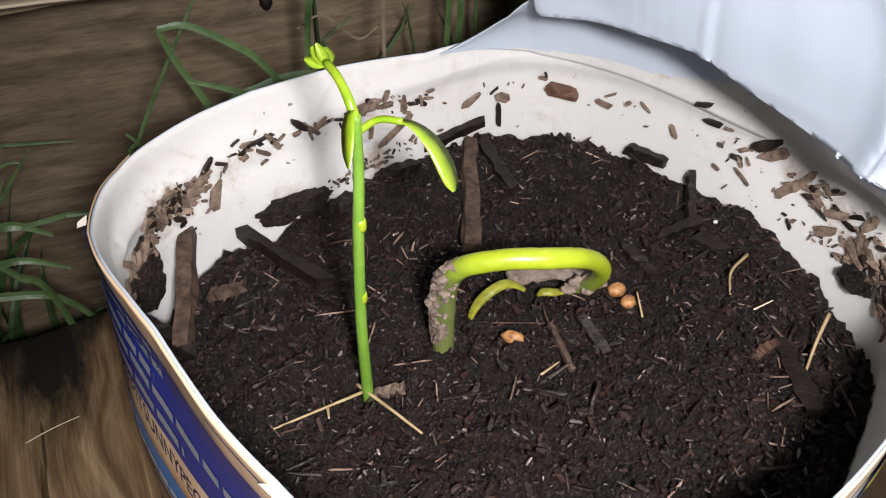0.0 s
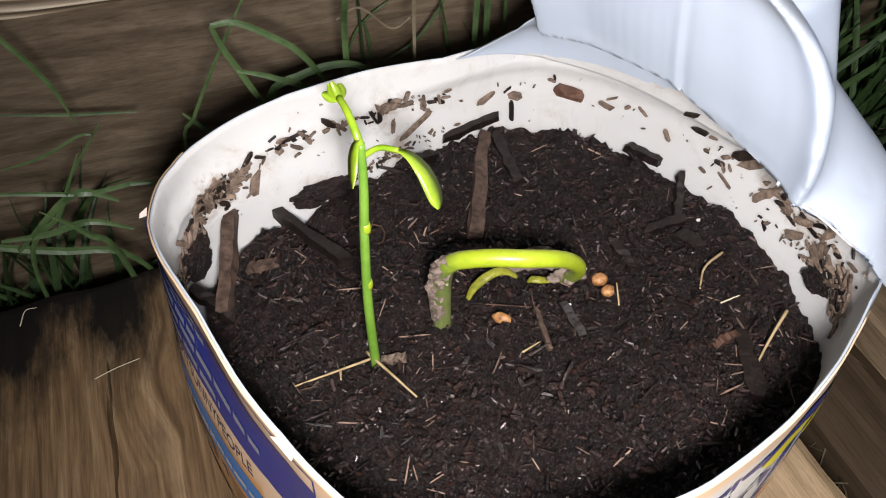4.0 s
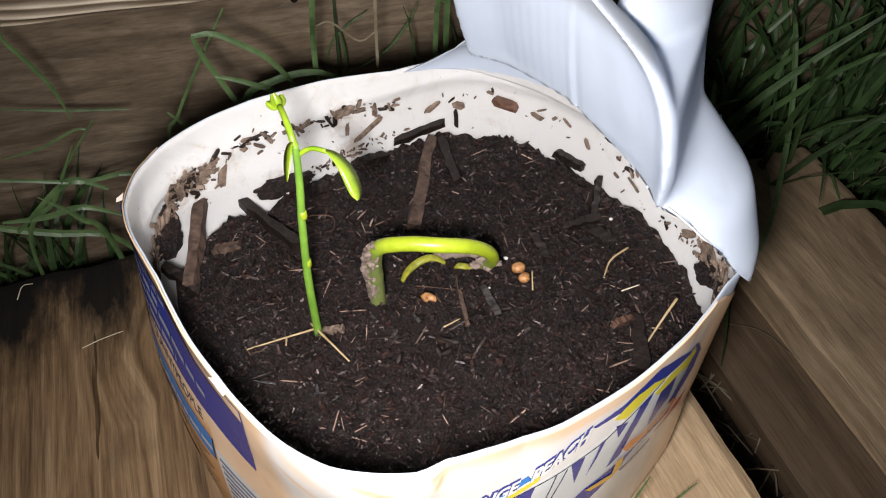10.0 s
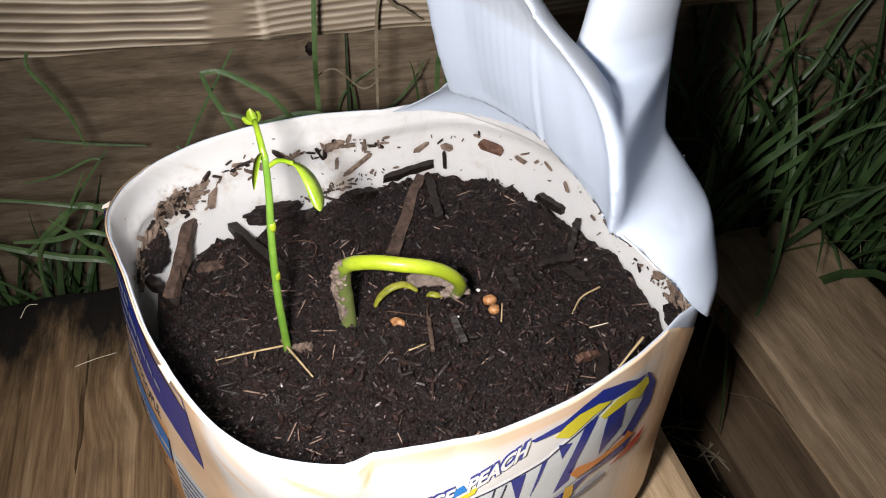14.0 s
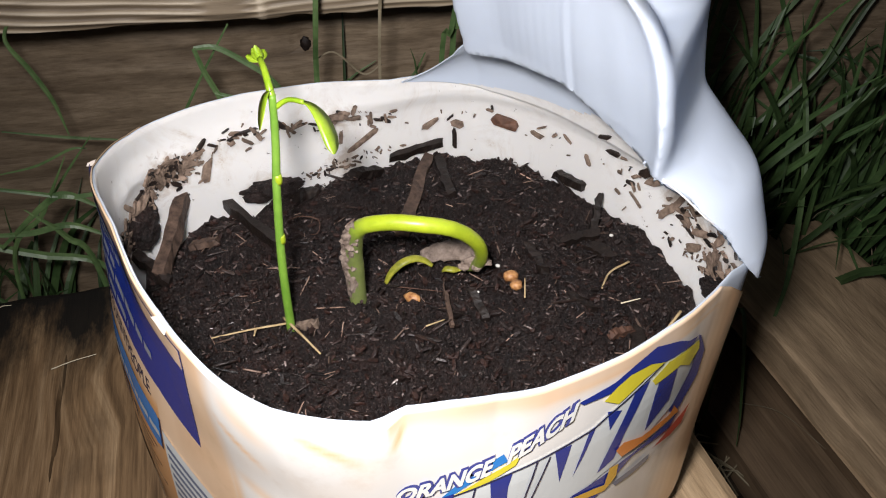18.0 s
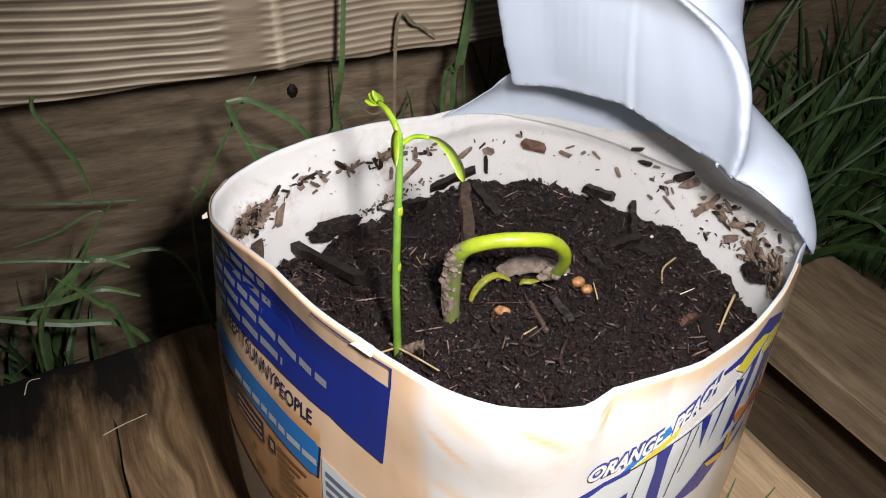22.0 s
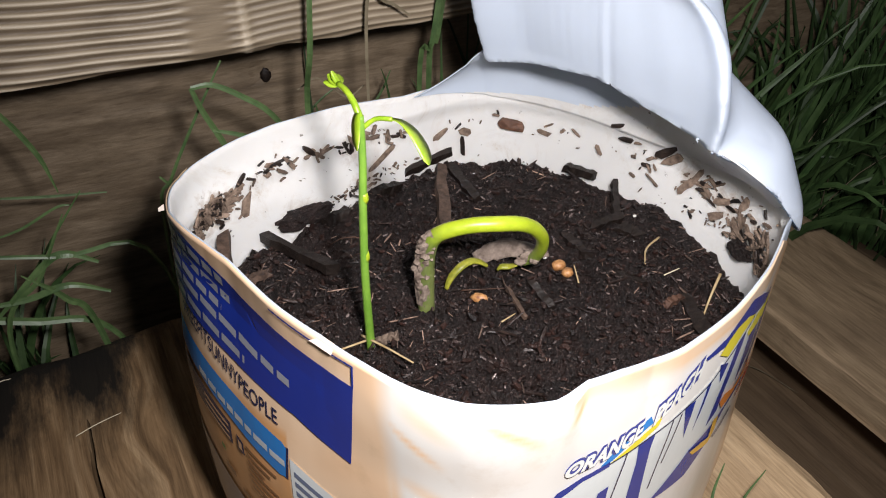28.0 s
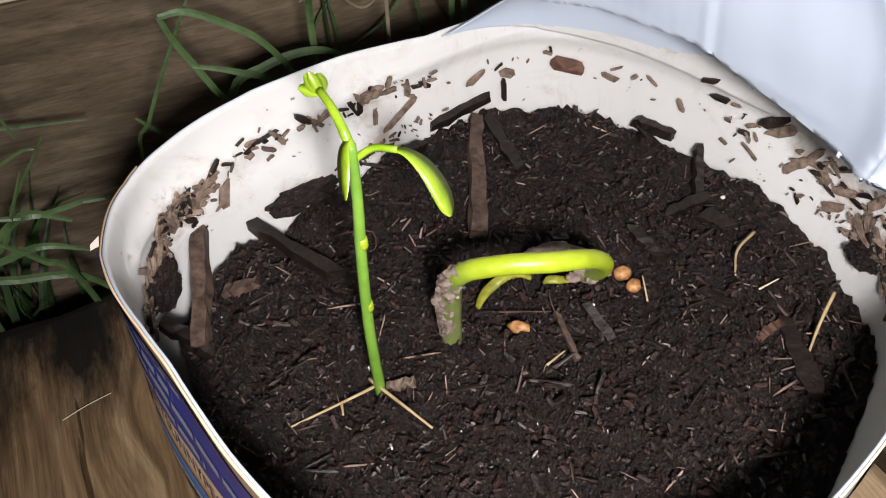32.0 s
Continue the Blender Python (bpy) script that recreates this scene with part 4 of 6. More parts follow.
def jug_lining():
    """The back wall carried on above the cut rim, leaning in to meet the shoulder's lower edge."""
    edge = [(.2222, .1378, .2342), (.2295, .1330, .2385), (.2330, .1250, .2458), (.2326, .1172, .2515), (.2318, .0900, .2585), (.2303, .0620, .2612), (.2294, .0440, .2572), (.2256, .0295, .2562), (.2208, .0162, .2560), (.2235, .0085, .2520), (.2262, .0020, .2475)]
    low = [(-.262, .2325), (-.2755, .2310), (-.2930, .2285), (-.3127, .2265), (-.3347, .2255), (-.3657, .2245), (-.3857, .2240), (-.3997, .2240), (-.4137, .2245), (-.4317, .2255), (-.4450, .2330)]
    up, dn = smooth_path(edge, 96), smooth_path(low, 96)
    pts = []
    for (arc, h), b in zip(dn, up):
        side = b[1]
        hid = min(1.0, max(0.0, (0.122 - b[1]) / 0.010)) * min(1.0, max(0.0, (b[1] - 0.036) / 0.015))
        a, b = wall_pt(arc, h, -0.0009), uv(b[0] + 0.0014 + 0.004 * hid, b[1], b[2] + 0.0006 + 0.005 * hid)
        k = 0.5 * min(1.0, max(0.0, (0.050 - side) / 0.025))
        c = Vector((a.x + (b.x - a.x) * k, a.y + (b.y - a.y) * k, (b.z - 0.002) * (1 - 2 * k) + (a.z + b.z) * k))
        row = []
        for f in np.linspace(0, 1, 64):
            row.append(a * (1 - f) ** 2 + c * (2 * f * (1 - f)) + b * f ** 2)
        pts.append(row)
    bm = bmesh.new()
    sheet(bm, pts, 0.0005)
    # above this line the bluish plastic paints in the shade under the panel
    for f in bm.faces:
        c = f.calc_center_median()
        if c.z - LIFT < float(np.interp(UX * c.y - UY * c.x, [0.026, 0.038, 0.050, 0.065, 0.090, 0.118], [0.275, 0.262, 0.248, 0.237, 0.230, 0.2295])):
            f.material_index = 1
    part("inner_wall", bm, [PLASTIC, PLASTIC_IN], jug, "clean inside of the back wall, toned bluish for the shade under the shoulder", smooth=True)


def jug_mouth():
    """The threaded mouth, on top of the neck."""
    bm = bmesh.new()
    rings = []
    for r, z in [(0.019, 0.382), (0.0185, 0.393), (0.0175, 0.400), (0.0175, 0.404), (0.019, 0.406), (0.019, 0.409), (0.0175, 0.411), (0.0175, 0.419), (0.016, 0.419), (0.016, 0.382)]:
        rings.append([bm.verts.new(uv(0.208 + r * math.cos(2 * math.pi * k / 40), 0.068 + r * math.sin(2 * math.pi * k / 40), z)) for k in range(40)])
    grid_faces(bm, rings, True)
    part("mouth", bm, PLASTIC, jug, smooth=True)


jug_body()
jug_shoulder()
jug_lining()
jug_mouth()


# ---------------------------------------------------------------- the printed wrap
def wrapped(bm, lift):
    """Bend a flat print (x along the girth, y height) round the jug."""
    xs = [v.co.x for v in bm.verts]
    k = math.ceil(min(xs) / 0.003) * 0.003
    while k < max(xs):
        bmesh.ops.bisect_plane(bm, geom=bm.verts[:] + bm.edges[:] + bm.faces[:], plane_co=(k, 0, 0), plane_no=(1, 0, 0), dist=1e-6)
        k += 0.003
    ys = [v.co.y for v in bm.verts]
    k = math.ceil(min(ys) / 0.004) * 0.004
    while k < max(ys):
        bmesh.ops.bisect_plane(bm, geom=bm.verts[:] + bm.edges[:] + bm.faces[:], plane_co=(0, k, 0), plane_no=(0, 1, 0), dist=1e-6)
        k += 0.004
    for v in bm.verts:
        z = v.co.y + 0.72 * flare(v.co.x, v.co.y)
        v.co = wall_pt(v.co.x, z, lift)
    return bm


def flat_poly(pts):
    bm = bmesh.new()
    bm.faces.new([bm.verts.new((x, y, 0)) for x, y in pts])
    bmesh.ops.triangulate(bm, faces=bm.faces[:])
    return bm


def flat_text(body, size, x, y, shear=0.0, width=None, bold=0.0):
    cu = bpy.data.curves.new("lettering", "FONT")
    cu.body, cu.size, cu.shear, cu.offset = body, size, shear, bold
    ob = new("lettering", cu)
    bpy.context.view_layer.update()
    me = bpy.data.meshes.new_from_object(ob.evaluated_get(bpy.context.evaluated_depsgraph_get()))
    bpy.data.objects.remove(ob)
    bm = bmesh.new()
    bm.from_mesh(me)
    bpy.data.meshes.remove(me)
    xs = [v.co.x for v in bm.verts]
    k = width / (max(xs) - min(xs)) if width else 1.0
    for v in bm.verts:
        v.co = Vector((x + (v.co.x - min(xs)) * k, y + v.co.y, 0))
    return bm


# tan creases in the buckled paper: from, to, width, depth of tone
CREASES = [(-0.0105, 0.2430, 0.0060, 0.2318, 0.0016, 0.7), (-0.0340, 0.2370, -0.0195, 0.2235, 0.0012, 0.6), (0.0160, 0.2475, 0.0125, 0.2365, 0.0010, 0.8), (-0.0300, 0.2440, -0.0150, 0.2330, 0.0030, 0.35), (-0.0330, 0.2150, -0.0100, 0.2030, 0.0025, 0.4), (-0.0345, 0.2230, -0.0340, 0.1800, 0.0025, 0.5)]


def wrap():
    bm = bmesh.new()
    lay = bm.verts.layers.float.new("print")
    ss = np.linspace(-0.168, 0.150, 320)
    rows_o, rows_i = [], []
    for j in range(71):
        f = j / 70
        ro, ri = [], []
        for s in ss:
            top = rim_z(s) + 0.0002
            if s > 0.126:
                top -= (s - 0.126) * 0.55
            z = BASE_Z + 0.018 + f * (top - BASE_Z - 0.018)
            buckle = 0.0001 + 0.0002 * max(0.0, noise.noise(Vector((s * 60, z * 40, 2)))) + 0.0016 * math.exp(-((s - 0.011) / 0.0035) ** 2) * f ** 9
            vo = bm.verts.new(wall_pt(s, z, buckle + 0.0004))
            vi = bm.verts.new(wall_pt(s, z, 0.0001))
            flat = z - 0.72 * flare(s, z)
            peach = 0.55 if s < -0.037 else 0.55 * max(0.0, 1 - (s + 0.037) / 0.006)
            if s < -0.0705:
                peach += 0.45 * min(1.0, max(0.0, (0.2075 - flat) / 0.004))
            edge = max(0.0, min(1.0, 1.6 - (top - z) / 0.0055))
            if s > 0.012:
                streak = math.exp(-((top - z - 0.004 - 0.03 * max(0.0, s - 0.05)) / 0.0016) ** 2)
                peach = max(peach, 0.45 * edge, 0.55 * streak * min(1.0, (s - 0.012) / 0.03), min(1.0, max(0.0, (s - 0.108) / 0.03)) * 0.7)
            for x0, z0, x1, z1, wide, deep in CREASES:
                q = min(1.0, max(0.0, ((s - x0) * (x1 - x0) + (flat - z0) * (z1 - z0)) / ((x1 - x0) ** 2 + (z1 - z0) ** 2)))
                peach = max(peach, deep * math.sin(math.pi * (0.1 + 0.85 * q)) * math.exp(-(math.hypot(s - x0 - q * (x1 - x0), flat - z0 - q * (z1 - z0)) / wide) ** 2))
            vo[lay] = vi[lay] = max(0.0, min(1.0, peach + 0.12 * noise.noise(Vector((s * 70, z * 70, 5)))))
            ro.append(vo)
            ri.append(vi)
        rows_o.append(ro)
        rows_i.append(ri)
    grid_faces(bm, rows_o)
    grid_faces(bm, [rows_o[-1], rows_i[-1]])
    grid_faces(bm, [rows_o[0], rows_i[0]])
    wrap_ob = part("label_wrap", bm, LABEL, jug, "faded peach and white printed paper wrap", smooth=True)

    def ink(name, bm, material, lift=0.0013, label=""):
        ob = part(name, wrapped(bm, 0.0008 + (lift - 0.0011) * 0.3), material, wrap_ob, label)
        return ob

    # side panel
    ink("blue_panel", flat_poly([(-0.1365, 0.2170), (-0.1244, 0.2174), (-0.0666, 0.2166), (-0.0477, 0.2110), (-0.0431, 0.2424), (-0.0600, 0.2430), (-0.0894, 0.2440), (-0.119, 0.2470), (-0.1365, 0.2475)]), INK_BLUE, 0.0013, "deep blue printed panel")
    ink("frame_line", flat_poly([(-0.073, 0.2492), (-0.0424, 0.2488), (-0.0424, 0.2494), (-0.073, 0.2498)]), INK_BLUE, 0.0013)
    ink("frame_line", flat_poly([(-0.0436, 0.2424), (-0.0430, 0.2424), (-0.0424, 0.2494), (-0.0430, 0.2494)]), INK_BLUE, 0.0013)
    rng = random.Random(4)
    for k, (s1, z) in enumerate(((-0.0990, 0.2415), (-0.0965, 0.2366), (-0.1011, 0.2315), (-0.0675, 0.2262), (-0.0880, 0.2200))):
        x = -0.1335
        while x < s1:
            e = min(x + rng.uniform(0.0045, 0.0110), s1)
            tilt = 0.0012 * math.sin((x - s1) * 40)
            ink("text_line", flat_poly([(x, z - tilt), (e, z), (e, z + 0.0028), (x, z + 0.0028 - tilt)]), INK_GREY, 0.0017)
            x = e + 0.0016
    slogan = flat_text("#KEEPITSUNNYPEOPLE", 0.0082, -0.1300, 0.2072, 0, 0.0566, 0.00005)
    for v in slogan.verts:
        v.co.y += 0.0045 * min(1.0, max(0.0, (-0.085 - v.co.x) / 0.03))
    ink("slogan", slogan, INK_NAVY, 0.0015, "navy block letters")
    ink("blue_strip", flat_poly([(-0.1365, 0.1935), (-0.119, 0.1938), (-0.0965, 0.1897), (-0.0745, 0.1858), (-0.0721, 0.1866), (-0.0709, 0.1998), (-0.0722, 0.2012), (-0.095, 0.2030), (-0.1204, 0.2048), (-0.1365, 0.2050)]), INK_CYAN, 0.0013, "bright blue strip")
    ink("strip_edge", flat_poly([(-0.0724, 0.1862), (-0.0712, 0.1862), (-0.0700, 0.2004), (-0.0710, 0.2004)]), INK_NAVY, 0.0012)
    x = -0.118
    while x < -0.0755:
        e = x + rng.uniform(0.0030, 0.0065)
        z = 0.1950 - 0.11 * max(0.0, x + 0.118) * 0.8
        ink("text_line", flat_poly([(x, z), (e, z - 0.0003), (e, z + 0.0024), (x, z + 0.0027)]), INK_SILVER, 0.0017)
        x = e + 0.0010
    ink("dark_strip", flat_poly([(-0.1365, 0.1790), (-0.1186, 0.1800), (-0.0992, 0.1774), (-0.0991, 0.1872), (-0.118, 0.1905), (-0.1365, 0.1905)]), INK_NAVY, 0.0013)
    for k in range(3):
        z = 0.1850 - 0.0030 * k
        ink("text_line", flat_poly([(-0.1165, z + 0.0012), (-0.1005, z - 0.0006), (-0.1005, z + 0.0006), (-0.1165, z + 0.0024)]), INK_TAN, 0.0015)
    for k in range(7):
        z = 0.1818 - 0.0031 * k
        ink("text_line", flat_poly([(-0.0905, z + 0.0014), (-0.0762 - 0.003 * (k % 3), z), (-0.0762 - 0.003 * (k % 3), z + 0.0012), (-0.0905, z + 0.0026)]), INK_BROWN, 0.0015)
    ink("icon", flat_poly([(-0.0959, 0.1785), (-0.0920, 0.1780), (-0.0920, 0.1840), (-0.0959, 0.1851)]), INK_NAVY, 0.0015, "small dark printed icon")
    ink("icon", flat_poly([(-0.0950, 0.1797), (-0.0929, 0.1794), (-0.0929, 0.1828), (-0.0950, 0.1836)]), INK_TAN, 0.0018)
    ink("icon", flat_poly([(-0.1085, 0.1690), (-0.1060, 0.1685), (-0.1062, 0.1712), (-0.1082, 0.1716)]), INK_GREEN, 0.0015, "small green printed mark")
    for x, z in ((-0.1080, 0.1600), (-0.0990, 0.1540), (-0.0890, 0.1530)):
        ink("text_line", flat_poly([(x, z), (x + 0.0060, z - 0.0010), (x + 0.0060, z + 0.0018), (x, z + 0.0028)]), INK_BROWN, 0.0015)
    ink("grey_block", flat_poly([(-0.1365, 0.126), (-0.0990, 0.126), (-0.0980, 0.1482), (-0.1200, 0.158), (-0.1365, 0.160)]), INK_GREY, 0.0013)
    ink("table_panel", flat_poly([(-0.0705, 0.126), (-0.040, 0.126), (-0.042, 0.1870), (-0.0699, 0.1966)]), INK_PALE, 0.0013, "grey-white panel with dark bars")
    for k in range(12):
        z = 0.1900 - 0.0042 * k
        ink("panel_bar", flat_poly([(-0.0685, z), (-0.0440, z - 0.0080), (-0.0440, z - 0.0060), (-0.0685, z + 0.0022)]), INK_SLATE, 0.0017)
    # front: flavour words and the emblem's plain shapes
    for word, s0, w, z in (("ORANGE", 0.0130, 0.0275, 0.2172), ("PEACH", 0.0437, 0.0212, 0.2212)):
        for name, material, bold, lift in (("word_edge", INK_INDIGO, 0.0009, 0.0017), ("word", INK_WHITE, 0.00030, 0.0025)):
            tb = flat_text(word, 0.0072, s0, z, 0.30, w, bold)
            for v in tb.verts:
                v.co.y += (0.10 if word == "ORANGE" else 0.28) * (v.co.x - s0)
            ink(name, tb, material, lift, "white slanted letters edged in indigo" if name == "word" else "")
    field = "blue wedge of the drink's emblem"
    ink("emblem_ground", flat_poly([(0.0090, 0.2050), (0.0120, 0.2098), (0.0193, 0.2130), (0.0282, 0.2154), (0.0463, 0.2176), (0.0712, 0.2190), (0.0764, 0.2212), (0.0960, 0.2268), (0.1158, 0.2222), (0.1190, 0.2100), (0.1130, 0.1990), (0.0950, 0.1960),
                                     (0.0780, 0.1950), (0.0650, 0.1900), (0.0400, 0.1780), (0.0200, 0.1720), (0.0060, 0.1850)]), INK_PALE, 0.0011, "pale field of the drink's emblem")
    for pts in ([(0.0382, 0.1800), (0.0452, 0.1830), (0.0450, 0.2120), (0.0461, 0.2174), (0.0393, 0.2165), (0.0400, 0.2090)], [(0.0589, 0.2177), (0.0642, 0.2174), (0.0620, 0.2040)], [(0.0700, 0.2188), (0.0722, 0.2192), (0.0690, 0.2090), (0.0665, 0.2030)],
                [(0.0754, 0.2222), (0.0809, 0.2193), (0.0775, 0.2141)], [(0.0854, 0.2233), (0.0909, 0.2238), (0.0845, 0.2078), (0.0821, 0.1991), (0.0760, 0.1975)], [(0.0964, 0.2235), (0.1052, 0.2202), (0.1060, 0.2054), (0.0953, 0.2005), (0.0951, 0.2149)],
                [(0.1157, 0.2240), (0.1178, 0.2225), (0.1255, 0.2122), (0.1262, 0.2016), (0.1169, 0.1914), (0.1091, 0.1975), (0.1175, 0.2076), (0.1185, 0.2150)], [(0.0500, 0.1850), (0.0677, 0.1942), (0.0791, 0.1941), (0.0874, 0.1940), (0.1183, 0.1904), (0.1145, 0.1862), (0.0918, 0.1922), (0.0800, 0.1870), (0.0680, 0.1830)],
                [(0.0649, 0.2314), (0.0764, 0.2316), (0.0829, 0.2336), (0.0910, 0.2350), (0.1025, 0.2300), (0.1094, 0.2258), (0.1157, 0.2238), (0.1120, 0.2225), (0.0956, 0.2265), (0.0900, 0.2298), (0.0822, 0.2308), (0.0758, 0.2284), (0.0664, 0.2298)],
                [(0.0230, 0.1800), (0.0290, 0.1800), (0.0300, 0.2050), (0.0262, 0.2040)], [(0.0100, 0.2040), (0.0130, 0.2085), (0.0195, 0.2125), (0.0285, 0.2140), (0.0285, 0.2160), (0.0190, 0.2145), (0.0118, 0.2112), (0.0075, 0.2050)]):
        ink("emblem_wedge", flat_poly(pts), INK_BLUE, 0.0017, field)
    ink("emblem_streak", flat_poly([(0.0250, 0.2154), (0.0305, 0.2201), (0.0430, 0.2248), (0.0444, 0.2218), (0.0364, 0.2194), (0.0290, 0.2157)]), INK_CYAN, 0.0014, "blue streak")
    ink("emblem_streak", flat_poly([(0.0282, 0.2154), (0.0361, 0.2184), (0.0432, 0.2206), (0.0481, 0.2226), (0.0466, 0.2196), (0.0391, 0.2168), (0.0307, 0.2152)]), INK_YELLOW, 0.0020, "yellow streak")
    ink("emblem_streak", flat_poly([(0.0735, 0.2270), (0.0775, 0.2296), (0.0822, 0.2310), (0.0901, 0.2297), (0.0966, 0.2264), (0.0880, 0.2258), (0.0791, 0.2228)]), INK_YELLOW, 0.0020, "yellow streak")
    ink("emblem_streak", flat_poly([(0.0916, 0.2230), (0.0985, 0.2252), (0.1167, 0.2216), (0.1192, 0.2168), (0.1145, 0.2132), (0.1065, 0.2188), (0.0936, 0.2202)]), INK_YELLOW, 0.0022, "yellow streak")
    ink("emblem_line", flat_poly([(0.0282, 0.2150), (0.0463, 0.2172), (0.0712, 0.2186), (0.0761, 0.2206), (0.0956, 0.2262), (0.0956, 0.2268), (0.0758, 0.2212), (0.0710, 0.2192), (0.0463, 0.2178), (0.0282, 0.2156)]), INK_NAVY, 0.0023)
    for x, z0, z1 in ((0.0335, 0.1880, 0.2160), (0.0520, 0.1930, 0.2176), (0.0560, 0.2010, 0.2172)):
        ink("emblem_line", flat_poly([(x - 0.0040, z0), (x - 0.0034, z0), (x + 0.0016, z1), (x + 0.0010, z1)]), INK_NAVY, 0.0023)
    ink("emblem_swoosh", flat_poly([(0.0818, 0.2029), (0.0849, 0.2040), (0.0936, 0.1994), (0.1101, 0.1960), (0.1116, 0.1986), (0.1179, 0.1914), (0.1010, 0.1945), (0.0853, 0.1976)]), INK_ORANGE, 0.0028, "orange swoosh")
    ink("emblem_swoosh", flat_poly([(0.1225, 0.1873), (0.1265, 0.1890), (0.1240, 0.1816), (0.1167, 0.1811), (0.1044, 0.1852), (0.1145, 0.1862)]), INK_RED, 0.0025, "red swoosh")
    ink("emblem_swoosh", flat_poly([(0.0678, 0.1935), (0.0752, 0.1916), (0.0800, 0.1897), (0.0809, 0.1963), (0.0847, 0.1950), (0.0848, 0.1893), (0.0805, 0.1867), (0.0701, 0.1905)]), INK_AMBER, 0.0026, "amber swoosh")
    ink("text_line", flat_poly([(0.0839, 0.1868), (0.0937, 0.1850), (0.1034, 0.1832), (0.1036, 0.1805), (0.0947, 0.1817), (0.0860, 0.1838)]), INK_SLATE, 0.0020)
    # torn, curling edges of the wrap
    for name, s, z, w, h, out in [("torn_flap", -0.0530, 0.2515, 0.0075, 0.0024, -0.0012), ("peeled_corner", -0.1420, 0.2462, 0.0030, 0.0024, 0.0016)]:
        tb = bmesh.new()
        pts = []
        for i in range(5):
            f = i / 4
            pts.append([wall_pt(s + (g - 0.5) * w * (1 - 0.5 * f) + 0.002 * f, z + (h * f * (1 if out < 0 else 0.3) - 0.002), 0.0012 + out * f) for g in np.linspace(0, 1, 6)])
        sheet(tb, pts, 0.0003)
        part(name, tb, TORN, wrap_ob, "torn curl of label paper")


wrap()


# ---------------------------------------------------------------- soil
def soil_z(x, y):
    """Height of the potting soil over the reference level."""
    u, v = UX * x + UY * y, -UY * x + UX * y
    z = 0.1965 - 0.0135 * math.exp(-(((u - 0.262) / 0.032) ** 2 + ((v - 0.004) / 0.034) ** 2))
    z += 0.0042 * noise.noise(Vector((x * 45, y * 45, 1))) + 0.0028 * noise.noise(Vector((x * 120, y * 120, 4)))
    z += 0.003 * max(0.0, (v - 0.118) / 0.022) * noise.noise(Vector((x * 60, y * 60, 9)))
    z -= 0.006 * math.exp(-(((x - 0.046) / 0.012) ** 2 + ((y - 0.218) / 0.012) ** 2))
    return z


def in_pot(x, y, margin=0.004):
    u, v = UX * x + UY * y - CU, -UY * x + UX * y - CV
    return math.hypot(u, v) < reach(math.degrees(math.atan2(v, u))) - margin


def soil():
    bm = bmesh.new()
    rows = []
    nr, na = 150, 400
    for j in range(nr + 1):
        f = 1 - (j / nr) ** 1.15 * 0.985
        row = []
        for k in range(na):
            s = -GIRTH / 2 + GIRTH * k / na
            u, v = girth_pt(s, -0.0012)
            u, v = CU + (u - CU) * f, CV + (v - CV) * f
            p = uv(u, v, 0)
            z = soil_z(p.x, p.y) + 0.0026 * noise.noise(Vector((p.x * 260, p.y * 260, 2))) + 0.0022 * abs(noise.noise(Vector((p.x * 520, p.y * 520, 6)))) + 0.0013 * noise.noise(Vector((p.x * 1300, p.y * 1300, 6)))
            row.append(bm.verts.new((p.x, p.y, z + LIFT - 0.0016)))
        rows.append(row)
    grid_faces(bm, rows, True)
    bm.faces.new(rows[-1])
    under = [bm.verts.new((v.co.x, v.co.y, v.co.z - 0.05)) for v in rows[0]]
    grid_faces(bm, [under, rows[0]], True)
    bm.faces.new(under)
    thing("potting_soil", bm, SOIL, "moist black potting soil filling the cut jug", "soil", kind="stuff", smooth=False)


soil()


def shard(bm, c, ax, nn, length, width, thick, rng):
    """A broken flake: an uneven many-cornered plate."""
    sd = nn.cross(ax).normalized()
    m = rng.randint(6, 9)
    top, low = [], []
    cup = rng.uniform(-0.25, 0.35) * thick
    for k in range(m):
        a = 2 * math.pi * (k + rng.uniform(-0.25, 0.25)) / m
        ca, sa = math.cos(a), math.sin(a)
        x = math.copysign(abs(ca) ** 0.6, ca) * length / 2 * rng.uniform(0.72, 1.08)
        y = math.copysign(abs(sa) ** 0.6, sa) * width / 2 * rng.uniform(0.6, 1.15)
        p = c + ax * x + sd * y
        top.append(bm.verts.new(p + nn * (thick / 2 + cup * abs(x) / length + thick * rng.uniform(-0.2, 0.2))))
        low.append(bm.verts.new(p - nn * thick / 2))
    mid = bm.verts.new(c + ax * rng.uniform(-0.2, 0.2) * length + nn * thick * rng.uniform(0.45, 0.9))
    for k in range(m):
        bm.faces.new((top[k], top[(k + 1) % m], mid))
        bm.faces.new((low[k], low[(k + 1) % m], top[(k + 1) % m], top[k]))
    bm.faces.new(low[::-1])


